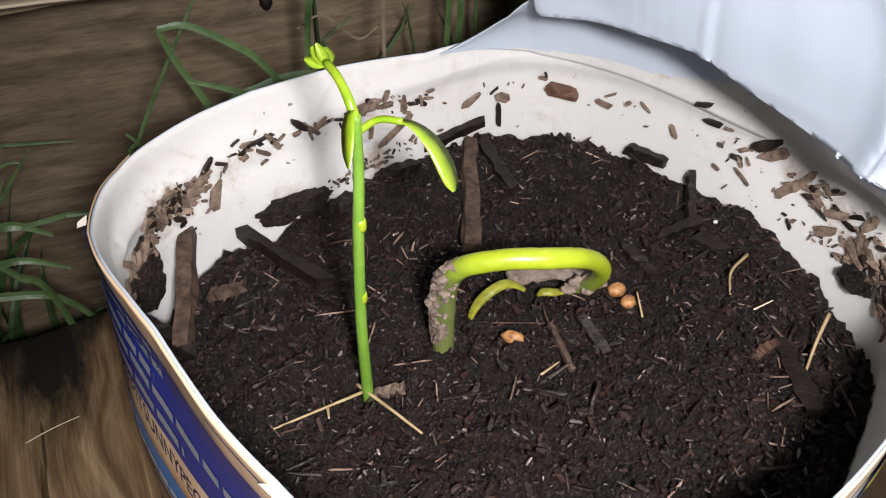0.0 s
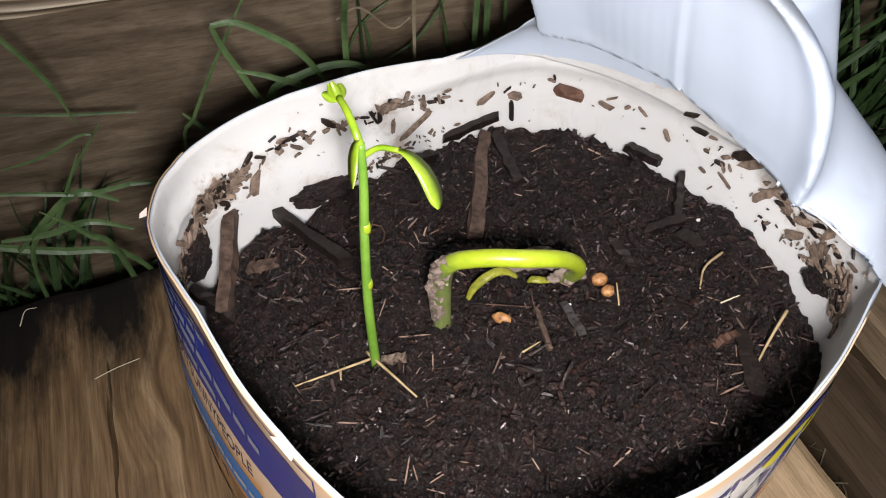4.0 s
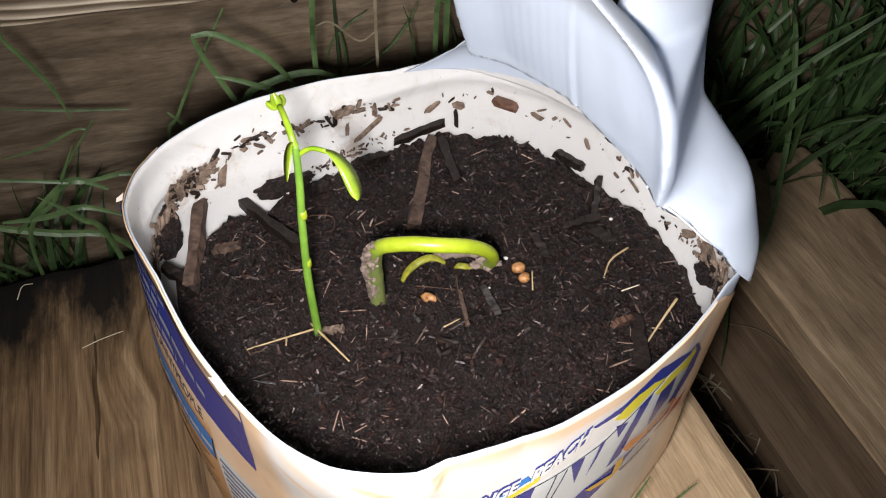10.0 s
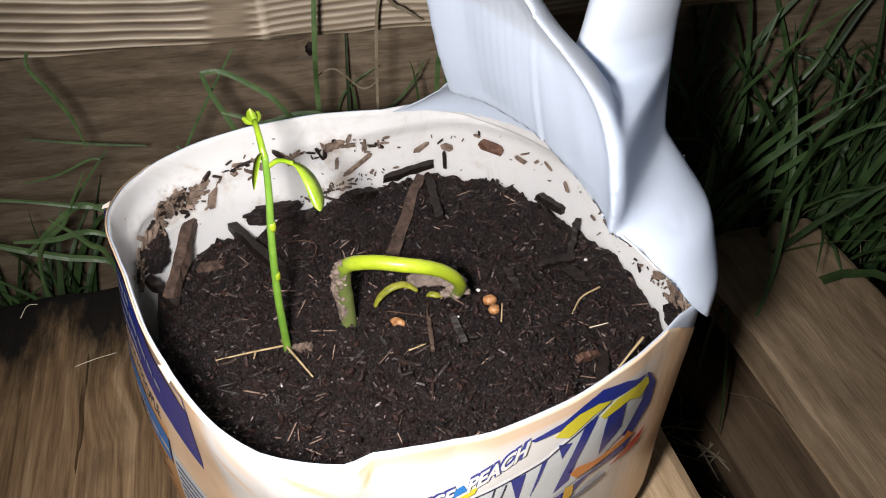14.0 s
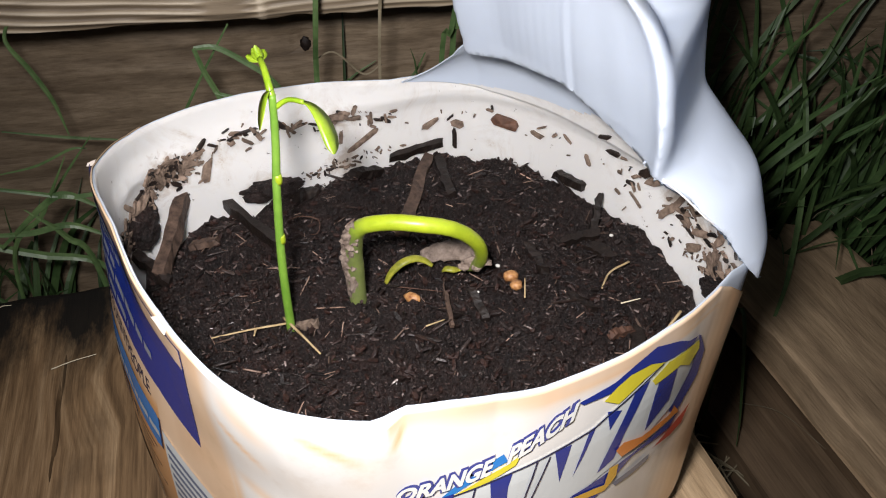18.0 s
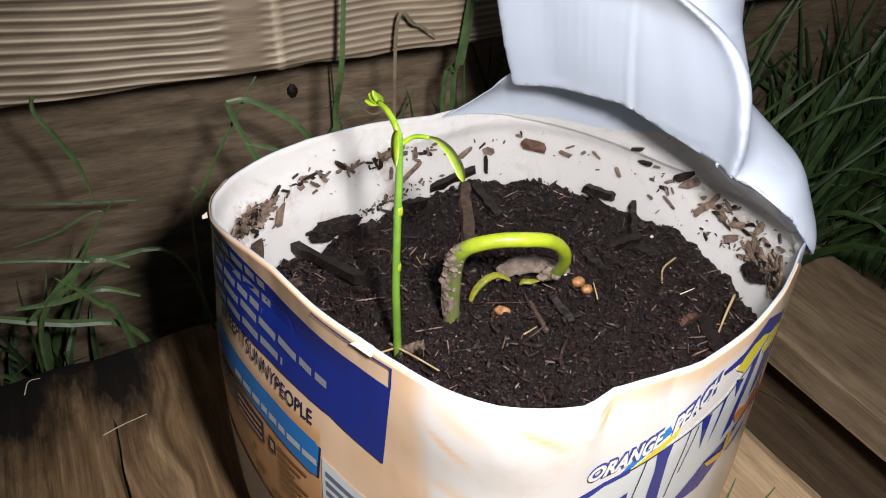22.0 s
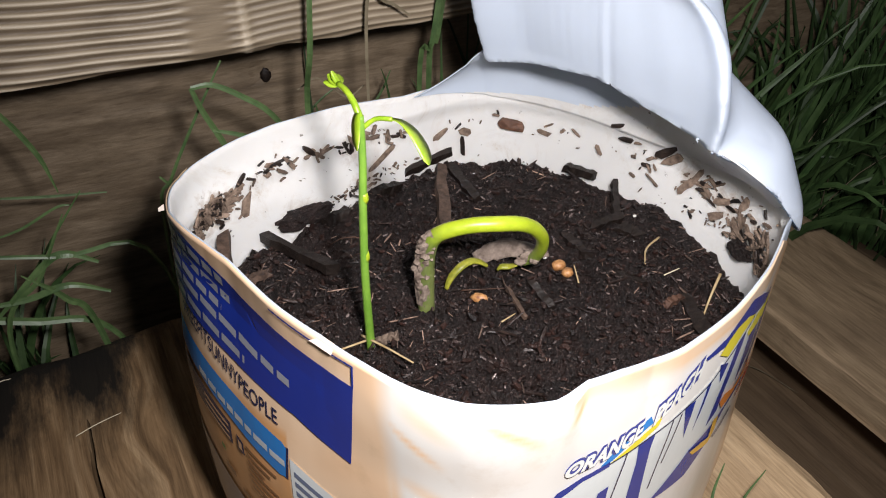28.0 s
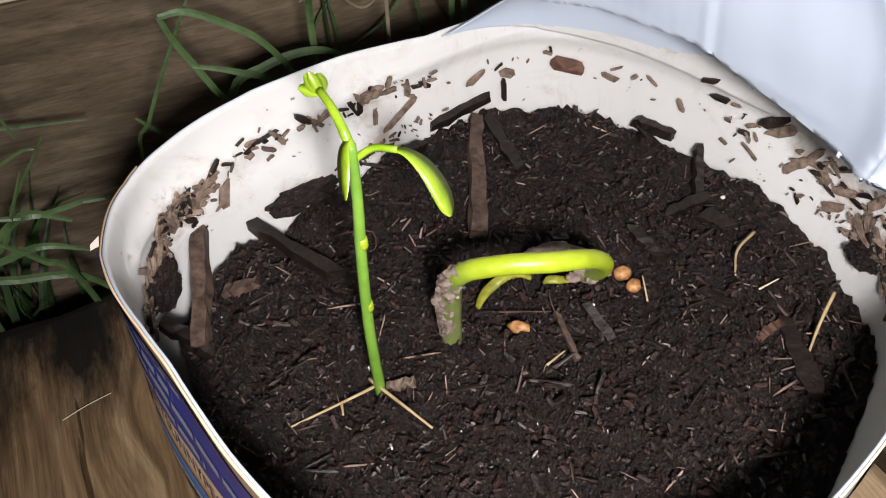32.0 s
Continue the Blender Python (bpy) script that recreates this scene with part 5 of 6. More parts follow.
def soil_bits():
    """Loose stuff on the soil: dark crumbs, pale flakes added as wet glints, pale fibres."""
    for n, seed, material, small, spread, power, slim, label in (
            (11000, 11, CRUMB, 0.00035, 0.0015, 4.0, (1.1, 2.6), "loose black crumbs and flakes on the potting soil"),
            (420, 12, SPLINTER, 0.0005, 0.0010, 2.0, (3.0, 11.0), "thin dark bark splinters in the potting soil"),
            (380, 13, FIBRE, 0.00022, 0.0005, 2.0, (6.0, 18.0), "thin brown fibres in the potting soil"),
            (4600, 14, GLINT, 0.0002, 0.0007, 3.2, (1.0, 4.0), "tiny pale glossy flakes added as glints on the wet potting soil")):
        rng = random.Random(seed)
        bm = bmesh.new()
        for k in range(n):
            x, y = rng.uniform(-0.04, 0.175), rng.uniform(0.075, 0.28)
            if not in_pot(x, y, 0.003):
                continue
            size = small + spread * rng.random() ** power
            c = Vector((x, y, soil_z(x, y) + LIFT + 0.0004 + size * 0.3))
            nn = Vector((rng.uniform(-0.6, 0.6), rng.uniform(-0.6, 0.6), 1)).normalized()
            a = rng.uniform(0, math.pi)
            ax = Vector((math.cos(a), math.sin(a), 0))
            ax = (ax - nn * ax.dot(nn)).normalized()
            shard(bm, c, ax, nn, size * rng.uniform(*slim), size * rng.uniform(0.6, 1.1), size * rng.uniform(0.25, 0.6), rng)
        thing("soil_crumbs", bm, material, label, "soil", kind="stuff")


soil_bits()


def soil_line(p, q, lift=0.0015):
    """End points on the soil, raised by lift."""
    return [(*c, soil_z(*c) + LIFT + lift * 0.8) for c in (p, q)]


def bark(p, q, width, thick, material, label, lift=0.001, lift_q=None, segs=7):
    a, b = Vector(soil_line(p, p, lift)[0]), Vector(soil_line(q, q, lift if lift_q is None else lift_q)[0])
    bm = bmesh.new()
    chip(bm, (a + b) / 2, b - a, (b - a).length, width * 0.72, thick * 1.15, (0.25 * math.sin(p[0] * 900), 0.25 * math.cos(p[1] * 700), 1), 0.26, segs + 1)
    return thing("bark_chip", bm, material, label, "bark chip", "bark chips on the soil")


bark((0.057, 0.262), (0.0585, 0.2085), 0.0062, 0.003, BARK_PALE, "long pale brown bark strip lying on the soil", 0.0035)
bark((0.061, 0.262), (0.072, 0.236), 0.0050, 0.003, BARK, "dark bark strip half sunk in soil", 0.001)
bark((0.042, 0.256), (0.062, 0.2685), 0.0035, 0.003, BARK, "black bark stick leaning at the jug wall", 0.004, 0.006)
bark((-0.021, 0.201), (-0.0135, 0.166), 0.0055, 0.005, BARK_PALE, "stubby brown bark piece against the wall", 0.013, 0.005)
bark((-0.014, 0.214), (0.018, 0.193), 0.0050, 0.0035, BARK, "dark splintered bark length in the soil", 0.002)
bark((-0.025, 0.172), (-0.010, 0.165), 0.0048, 0.003, BARK, "dark bark piece beside the wall", 0.003)
bark((0.128, 0.244), (0.1265, 0.228), 0.0035, 0.0025, BARK, "dark bark sliver standing by the wall", 0.009, 0.001)
bark((0.110, 0.259), (0.122, 0.251), 0.0045, 0.003, BARK, "dark bark splinter at the soil's edge", 0.005)
bark((0.115, 0.220), (0.129, 0.227), 0.0042, 0.003, BARK, "dark bark sliver on the soil", 0.001)
bark((0.126, 0.2205), (0.134, 0.216), 0.0065, 0.002, BARK, "flat grey bark flake on the soil", 0.001)
bark((0.104, 0.213), (0.111, 0.200), 0.0040, 0.003, BARK, "dark bark sliver on the soil", 0.001)
bark((0.144, 0.185), (0.145, 0.159), 0.0060, 0.003, BARK, "broad dark bark strip on the soil", 0.001)
bark((-0.013, 0.187), (-0.003, 0.188), 0.0045, 0.002, BARK_PALE, "small pale brown bark flake", 0.002)
bark((0.135, 0.177), (0.142, 0.183), 0.0035, 0.0025, BARK_RED, "reddish bark splinter on the soil", 0.001)
bark((0.095, 0.174), (0.088, 0.183), 0.0035, 0.0025, BARK, "dark bark sliver on the soil", 0.001)
bark((0.036, 0.1588), (0.043, 0.1588), 0.0030, 0.0022, FLAKE, "small grey bark flake beside the stem", 0.0015)
bark((0.085, 0.166), (0.080, 0.180), 0.0020, 0.0014, BARK_PALE, "thin brown twig on the soil", 0.002)
bark((0.120, 0.190), (0.129, 0.185), 0.0032, 0.002, BARK, "dark bark sliver on the soil", 0.001)
bark((0.020, 0.226), (0.012, 0.221), 0.0045, 0.003, BARK, "dark bark chunk by the wall", 0.002)
bark((0.031, 0.240), (0.039, 0.249), 0.0045, 0.003, BARK, "dark bark chunk by the wall", 0.003)


def straw(ctrl, radius, material, label, name="straw"):
    bm = bmesh.new()
    tube(bm, [(*p[:3], radius * 0.55 * (1 - 0.4 * k / 10)) for k, p in enumerate(smooth_path(ctrl, 10))], 6, 0.15, True, 0.7)
    return thing(name, bm, material, label, "straw", "straws", smooth=True)


def sl(x, y, lift=0.001):
    return (x, y, soil_z(x, y) + LIFT + lift)


straw([sl(0.031, 0.160, 0.0025), sl(0.039, 0.153, 0.002), sl(0.0485, 0.1452, 0.001)], 0.0010, STRAW, "golden straw lying at the seedling's foot")
straw([sl(0.0335, 0.1585, 0.002), sl(0.024, 0.1512, 0.0015), sl(0.0135, 0.1448, 0.001)], 0.0009, STRAW, "golden straw lying at the seedling's foot")
straw([sl(0.025, 0.152, 0.0015), sl(0.0262, 0.148, 0.001)], 0.0008, STRAW, "short side shoot of straw")
straw([sl(0.140, 0.212, 0.004), sl(0.1335, 0.2045, 0.003), sl(0.131, 0.195, 0.001)], 0.0009, STRAW, "bent yellow straw on the soil")
straw([sl(0.157, 0.190, 0.009), sl(0.152, 0.182, 0.005), sl(0.1465, 0.172, 0.001)], 0.0010, STRAW, "orange straw leaning at the wall")
straw([sl(0.138, 0.193, 0.0012), sl(0.1445, 0.197, 0.001)], 0.0006, STRAW_PALE, "short pale straw on the soil")
straw([sl(0.077, 0.164, 0.0012), sl(0.082, 0.169, 0.0015)], 0.0007, STRAW, "short golden straw on the soil")
straw([sl(0.064, 0.181, 0.001), sl(0.079, 0.181, 0.001)], 0.0005, BARK_RED, "thin brown rootlet on the soil")
straw([sl(0.015, 0.208, 0.004), sl(0.021, 0.205, 0.007), sl(0.0275, 0.207, 0.006), sl(0.0285, 0.203, 0.002), sl(0.025, 0.203, 0.001)], 0.0006, BARK_RED, "curled reddish rootlet above the soil", "rootlet")
straw([sl(0.106, 0.187, 0.001), sl(0.105, 0.194, 0.003)], 0.0006, STRAW, "short golden straw on the soil")
straw([sl(0.0785, 0.187, 0.002), sl(0.0795, 0.181, 0.002), sl(0.085, 0.170, 0.001)], 0.0005, BARK_PALE, "thin pale twig on the soil")


# ---------------------------------------------------------------- seeds and perlite
def pebble(name, at, r, material, label, category, squash=(1, 0.8, 0.7), turn=0.0):
    bm = bmesh.new()
    bmesh.ops.create_icosphere(bm, subdivisions=2, radius=1.0)
    sd = random.random() * 40
    rot = Matrix.Rotation(turn, 3, "Z")
    for v in bm.verts:
        k = 1 + 0.22 * noise.noise(v.co * 1.6 + Vector((sd, 0, 0))) + 0.1 * noise.noise(v.co * 4 + Vector((sd, 3, 0)))
        c = Vector((v.co.x * squash[0], v.co.y * squash[1], v.co.z * squash[2])) * (k * r)
        v.co = rot @ c + Vector(at)
    return thing(name, bm, material, label, category, "seeds on the soil" if name == "seed" else "", smooth=True)


pebble("seed", (0.100, 0.1965, soil_z(0.100, 0.1965) + LIFT + 0.0015), 0.0027, SEED, "orange-brown seed lying on the soil", "seed", (1.1, 0.85, 0.75), 0.4)
pebble("seed", (0.1025, 0.1915, soil_z(0.1025, 0.1915) + LIFT + 0.0013), 0.0023, SEED, "paler tan seed beside another", "seed", (1.0, 0.9, 0.75), 1.2)
pebble("seed", (0.070, 0.175, soil_z(0.070, 0.175) + LIFT + 0.001), 0.0023, SEED, "tan seed half sunk in the soil", "seed", (1.35, 0.8, 0.7), -0.3)
for x, y, r in [(0.0355, 0.1575, 0.0007), (0.1335, 0.226, 0.0008), (0.095, 0.199, 0.0009), (0.0905, 0.1835, 0.0005)]:
    pebble("perlite_grain", (x, y, soil_z(x, y) + LIFT + 0.0008), r, PERLITE, "tiny white perlite grain on the soil", "perlite")


# ---------------------------------------------------------------- the plants
def seedling():
    base = (0.034, 0.158, soil_z(0.034, 0.158) + LIFT)
    pl = empty("seedling", "young seedling with a thin upright green stem and small leaves", "seedling", at=base)
    L0 = LIFT
    bm = bmesh.new()
    tube(bm, smooth_path([(0.034, 0.158, base[2] - 0.004, 0.00145), (0.0342, 0.1582, 0.220 + L0, 0.0013), (0.0352, 0.1596, 0.245 + L0, 0.00122), (0.0362, 0.1615, 0.262 + L0, 0.00112), (0.0364, 0.1628, 0.2745 + L0, 0.0010)], 40), 14, 0.06)
    part("stem", bm, STEM, pl, "thin green stem", smooth=True)
    bm = bmesh.new()
    for z, r in ((0.2500, 0.00135), (0.2300, 0.00138)):
        tube(bm, [(0.0348 + (z - 0.23) * 0.05, 0.1588 + (z - 0.23) * 0.07, z + d + L0, r * k) for d, k in ((-0.0016, 0.84), (-0.0006, 0.97), (0.0006, 0.97), (0.0016, 0.84))], 12)
    part("joint", bm, STEM_PALE, pl, "paler swollen joint", smooth=True)
    # hanging leaf on its stalk
    bm = bmesh.new()
    tube(bm, smooth_path([(0.0364, 0.1630, 0.2705 + L0, 0.0008), (0.0405, 0.1632, 0.2733 + L0, 0.0007), (0.0450, 0.1625, 0.2735 + L0, 0.0007)], 12), 8, 0)
    part("leaf_stalk", bm, LEAF, pl, smooth=True)
    bm = bmesh.new()
    blade(bm, smooth_path([(0.0442, 0.1627, 0.2737 + L0, 0.0007), (0.0472, 0.1618, 0.2732 + L0, 0.0015), (0.0503, 0.1600, 0.2712 + L0, 0.0023), (0.0528, 0.1578, 0.2680 + L0, 0.0025), (0.0542, 0.1560, 0.2652 + L0, 0.0019), (0.0548, 0.1550, 0.2636 + L0, 0.0004)], 22), (0.25, 0.05, 0.95), 0.30)
    part("leaf", bm, LEAF, pl, "bright yellow-green drooping leaf", smooth=True)
    # second leaf folded forward beside the stem
    bm = bmesh.new()
    blade(bm, smooth_path([(0.0362, 0.1630, 0.2760 + L0, 0.0008), (0.0357, 0.1608, 0.2758 + L0, 0.0012), (0.0356, 0.1582, 0.2740 + L0, 0.0016), (0.0357, 0.1556, 0.2712 + L0, 0.0013), (0.0359, 0.1538, 0.2690 + L0, 0.0003)], 16), (-0.45, -0.1, 0.85), 0.4)
    part("leaf", bm, LEAF, pl, "folded bright green leaf", smooth=True)
    # the tip
    bm = bmesh.new()
    tube(bm, smooth_path([(0.0364, 0.1626, 0.2735 + L0, 0.0011), (0.0350, 0.1645, 0.2770 + L0, 0.0010), (0.0328, 0.1680, 0.2790 + L0, 0.0009), (0.0300, 0.1725, 0.2793 + L0, 0.0009)], 12), 8, 0.05)
    part("tip_stem", bm, LEAF, pl, smooth=True)
    for dx, dy, dz, w in [(-0.0045, 0.0045, 0.0025, 0.0016), (-0.0060, 0.0015, 0.0008, 0.0016), (-0.0015, 0.0062, 0.0015, 0.0015), (-0.003, 0.003, 0.0042, 0.0011)]:
        bm = bmesh.new()
        p = Vector((0.0304, 0.1720, 0.2792 + L0))
        d = Vector((dx, dy, dz)) * 0.75
        blade(bm, [(*(p + d * f), w * math.sin(math.pi * min(0.97, f * 0.8 + 0.12))) for f in np.linspace(0, 1, 8)], (0.1, -0.4, 0.9), 0.35)
        part("bud_leaf", bm, LEAF, pl, smooth=True)


SEED_LEAF = [(0.0588, 0.1835, 0.1960, 0.0009), (0.0605, 0.1850, 0.1998, 0.0014), (0.0640, 0.1868, 0.2032, 0.0015), (0.0675, 0.1893, 0.2036, 0.0015), (0.0705, 0.1908, 0.2022, 0.0014), (0.0735, 0.1905, 0.2005, 0.0009)]


def sprout():
    base = (0.052, 0.174, soil_z(0.052, 0.174) + LIFT)
    pl = empty("sprout", "lime-green sprout bent in a hook over the soil", "sprout", at=base)
    path = [(0.052, 0.174, 0.190, 0.0028), (0.0522, 0.1725, 0.208, 0.0028), (0.0530, 0.1704, 0.222, 0.0027), (0.0562, 0.1682, 0.2305, 0.0025), (0.0650, 0.1672, 0.2345, 0.00245), (0.0745, 0.1676, 0.2350, 0.00245),
            (0.0820, 0.1702, 0.2330, 0.0024), (0.0872, 0.1745, 0.2280, 0.0023), (0.0904, 0.1788, 0.2212, 0.0022), (0.0910, 0.1830, 0.2138, 0.0021), (0.0894, 0.1868, 0.2070, 0.0020), (0.0860, 0.1893, 0.2030, 0.0014)]
    pts = smooth_path(path, 90)
    lifted = [(p[0], p[1], p[2] + LIFT, p[3]) for p in pts]
    bm = bmesh.new()
    lay = bm.verts.layers.float.new("tone")
    tube(bm, lifted, 20, 0.05)
    bm.verts.ensure_lookup_table()
    for k, v in enumerate(bm.verts):
        i = k // 20
        v[lay] = min(1.0, max(0.0, (i - 20) / 9)) * (1 - 0.85 * min(1.0, max(0.0, (i - 66) / 14))) + 0.12 * noise.noise(v.co * 500)
    part("stem", bm, STEM_SPROUT, pl, "shiny lime-green arched stem, duller at its foot and tip", smooth=True)
    # the first seed leaf lies on the soil, half buried under the head
    bm = bmesh.new()
    tube(bm, [(p[0], p[1], p[2] + LIFT, p[3]) for p in smooth_path(SEED_LEAF, 30)], 14, 0.08, True, 0.6)
    part("seed_leaf", bm, STEM_YELLOW, pl, "yellow-green seed leaf curled on the soil", smooth=True)
    bm = bmesh.new()
    tube(bm, [(p[0], p[1], p[2] + LIFT, p[3]) for p in smooth_path([(0.0770, 0.1900, 0.1990, 0.0005), (0.0785, 0.1902, 0.2003, 0.0013), (0.0815, 0.1900, 0.2005, 0.0013), (0.0840, 0.1880, 0.2030, 0.0008)], 14)], 12, 0.1, True, 0.6)
    part("seed_leaf", bm, STEM_YELLOW, pl, smooth=True)
    # the split seed coat leaning behind the head, and its torn pale end
    bm = bmesh.new()
    pts = []
    for f in np.linspace(0, 1, 26):
        along = Vector((0.0685 + 0.0225 * f, 0.1905 + 0.0030 * math.sin(math.pi * f), 0.2000 + 0.003 * f))
        tall = 0.0047 * math.sin(math.pi * min(1.0, 0.12 + 0.80 * f)) ** 0.7
        row = []
        for g in np.linspace(0, 1, 12):
            n = noise.noise(Vector((f * 6, g * 3, 2.0)))
            row.append(along + Vector((0.0008 * n, 0.0052 * g + 0.0012 * n, tall * math.sin(g * 1.9) + 0.0007 * noise.noise(Vector((f * 14, g * 7, 5.0))) + LIFT)))
        pts.append(row)
    sheet(bm, pts, 0.0004)
    part("seed_coat", bm, HUSK_DARK, pl, "split grey-brown seed coat", smooth=True)
    rng = random.Random(8)
    for c0, r in [((0.0905, 0.1880, 0.2078), 0.0022), ((0.0878, 0.1885, 0.2062), 0.0024), ((0.0850, 0.1878, 0.2045), 0.0019), ((0.0895, 0.1852, 0.2070), 0.0016), ((0.0925, 0.1858, 0.2090), 0.0014)]:
        bm = bmesh.new()
        bmesh.ops.create_icosphere(bm, subdivisions=3, radius=1.0)
        for v in bm.verts:
            k = r * (1 + 0.45 * noise.noise(v.co * 1.7 + Vector((c0[0] * 900, 0, 0))) + 0.25 * noise.noise(v.co * 4.5))
            v.co = Vector(c0) + Vector((v.co.x * k * 1.2, v.co.y * k * 0.8, v.co.z * k * 0.8 + LIFT))
        part("husk", bm, HUSK, pl, "pale torn seed husk", smooth=True)
    # dried skin and grit caked on the lower bend
    bm = bmesh.new()
    rings = []
    for k, (p, t, sd, up) in enumerate(frames_along([q[:3] for q in lifted[4:26]])):
        ring = []
        for i in range(28):
            a = 2 * math.pi * i / 28
            d = sd * math.cos(a) + up * math.sin(a)
            side = 0.5 - 0.5 * d.x
            n = noise.noise((p + d * 0.003) * 420) + 0.6 * noise.noise((p + d * 0.003) * 1000)
            fade = math.sin(math.pi * (k + 0.5) / 22) ** 0.4
            grow = max(-0.0008, 0.0019 * n * fade + 0.0021 * (side - 0.56) * fade)
            ring.append(bm.verts.new(p + d * (lifted[4 + k][3] + grow - 0.0001)))
        rings.append(ring)
    grid_faces(bm, rings, True)
    part("crust", bm, HUSK, pl, "dried pale skin and grit caked on the stem")


seedling()
sprout()


# ---------------------------------------------------------------- flakes stuck to the inside wall
SHARD_RNG = random.Random(77)


def on_wall(s, z, deg, off):
    """Place, long axis and inward normal on the inside wall."""
    c = wall_pt(s, z, -0.0017 - off)
    lv = (wall_pt(s + 0.004, z, -0.0017 - off) - c).normalized()
    a = radians(deg)
    up = Vector((0, 0, 1))
    ax = lv * math.cos(a) + up * math.sin(a)
    nn = up.cross(lv).normalized()
    if nn.dot(uv(CU, CV, z) - c) < 0:
        nn = -nn
    return c, ax, nn


def wall_chip(s, z, along, length, width, material, label, thick=0.0008):
    """along: degrees from level, measured on the wall."""
    c, ax, nn = on_wall(s, z, along, thick * 0.4)
    bm = bmesh.new()
    shard(bm, c, ax, nn, length, width, thick, SHARD_RNG)
    return thing("bark_flake", bm, material, label, "bark flake", "flakes on the wall")


wall_chip(0.286, 0.2145, 4, 0.0125, 0.0052, BARK_RED, "reddish bark flake stuck to the white wall", 0.0024)
wall_chip(-0.287, 0.2115, 25, 0.0062, 0.0040, FLAKE, "brown bark flake stuck to the wall")
wall_chip(-0.2745, 0.2125, -25, 0.0080, 0.0030, FLAKE, "brown bark flake stuck to the wall")
wall_chip(-0.2855, 0.2040, 85, 0.0105, 0.0022, BARK, "black bark stub standing at the wall")
wall_chip(0.271, 0.2130, 10, 0.0065, 0.0026, FLAKE, "brown bark flake stuck to the wall")
wall_chip(0.237, 0.2270, -20, 0.0065, 0.0022, BARK, "dark bark flake stuck to the wall")
wall_chip(0.216, 0.2225, -40, 0.0105, 0.0034, BARK, "dark bark flake under the rim")
wall_chip(0.207, 0.2105, -60, 0.0090, 0.0032, FLAKE, "brown bark flake stuck to the wall")
wall_chip(0.192, 0.2040, -30, 0.0080, 0.0036, FLAKE, "brown bark flake low on the wall")
wall_chip(-0.243, 0.2110, -28, 0.0170, 0.0026, FLAKE, "grey-brown bark strip stuck to the wall")
wall_chip(-0.2005, 0.2278, -2, 0.0095, 0.0014, BARK, "dark thin bark strip stuck to the wall")
wall_chip(-0.2120, 0.2275, 48, 0.0080, 0.0024, BARK, "dark bark flake stuck to the wall")
wall_chip(-0.2280, 0.2215, 65, 0.0095, 0.0012, BARK, "thin dark bark strip stuck to the wall")
wall_chip(-0.2345, 0.2150, -80, 0.0060, 0.0018, FLAKE, "brown bark strip stuck to the wall")
wall_chip(-0.1855, 0.2165, -70, 0.0110, 0.0038, FLAKE, "torn brown flake above the soil")
wall_chip(-0.2335, 0.2245, 10, 0.0085, 0.0030, FLAKE, "pale brown flake stuck to the wall", 0.0022)


wall_chip(0.2135, 0.2200, -35, 0.0110, 0.0036, FLAKE, "torn brown flake smeared on the wall")
wall_chip(0.2030, 0.2160, -62, 0.0125, 0.0034, FLAKE, "long brown flake smeared on the wall")
wall_chip(0.1905, 0.2110, -25, 0.0085, 0.0034, FLAKE, "brown flake smeared on the wall")
wall_chip(0.1800, 0.2150, -70, 0.0075, 0.0030, FLAKE, "brown flake in the wall's corner")
wall_chip(0.2330, 0.2215, -5, 0.0068, 0.0022, BARK, "dark flat flake stuck to the wall")
wall_chip(0.2450, 0.2120, 60, 0.0060, 0.0020, FLAKE, "small brown flake stuck to the wall")


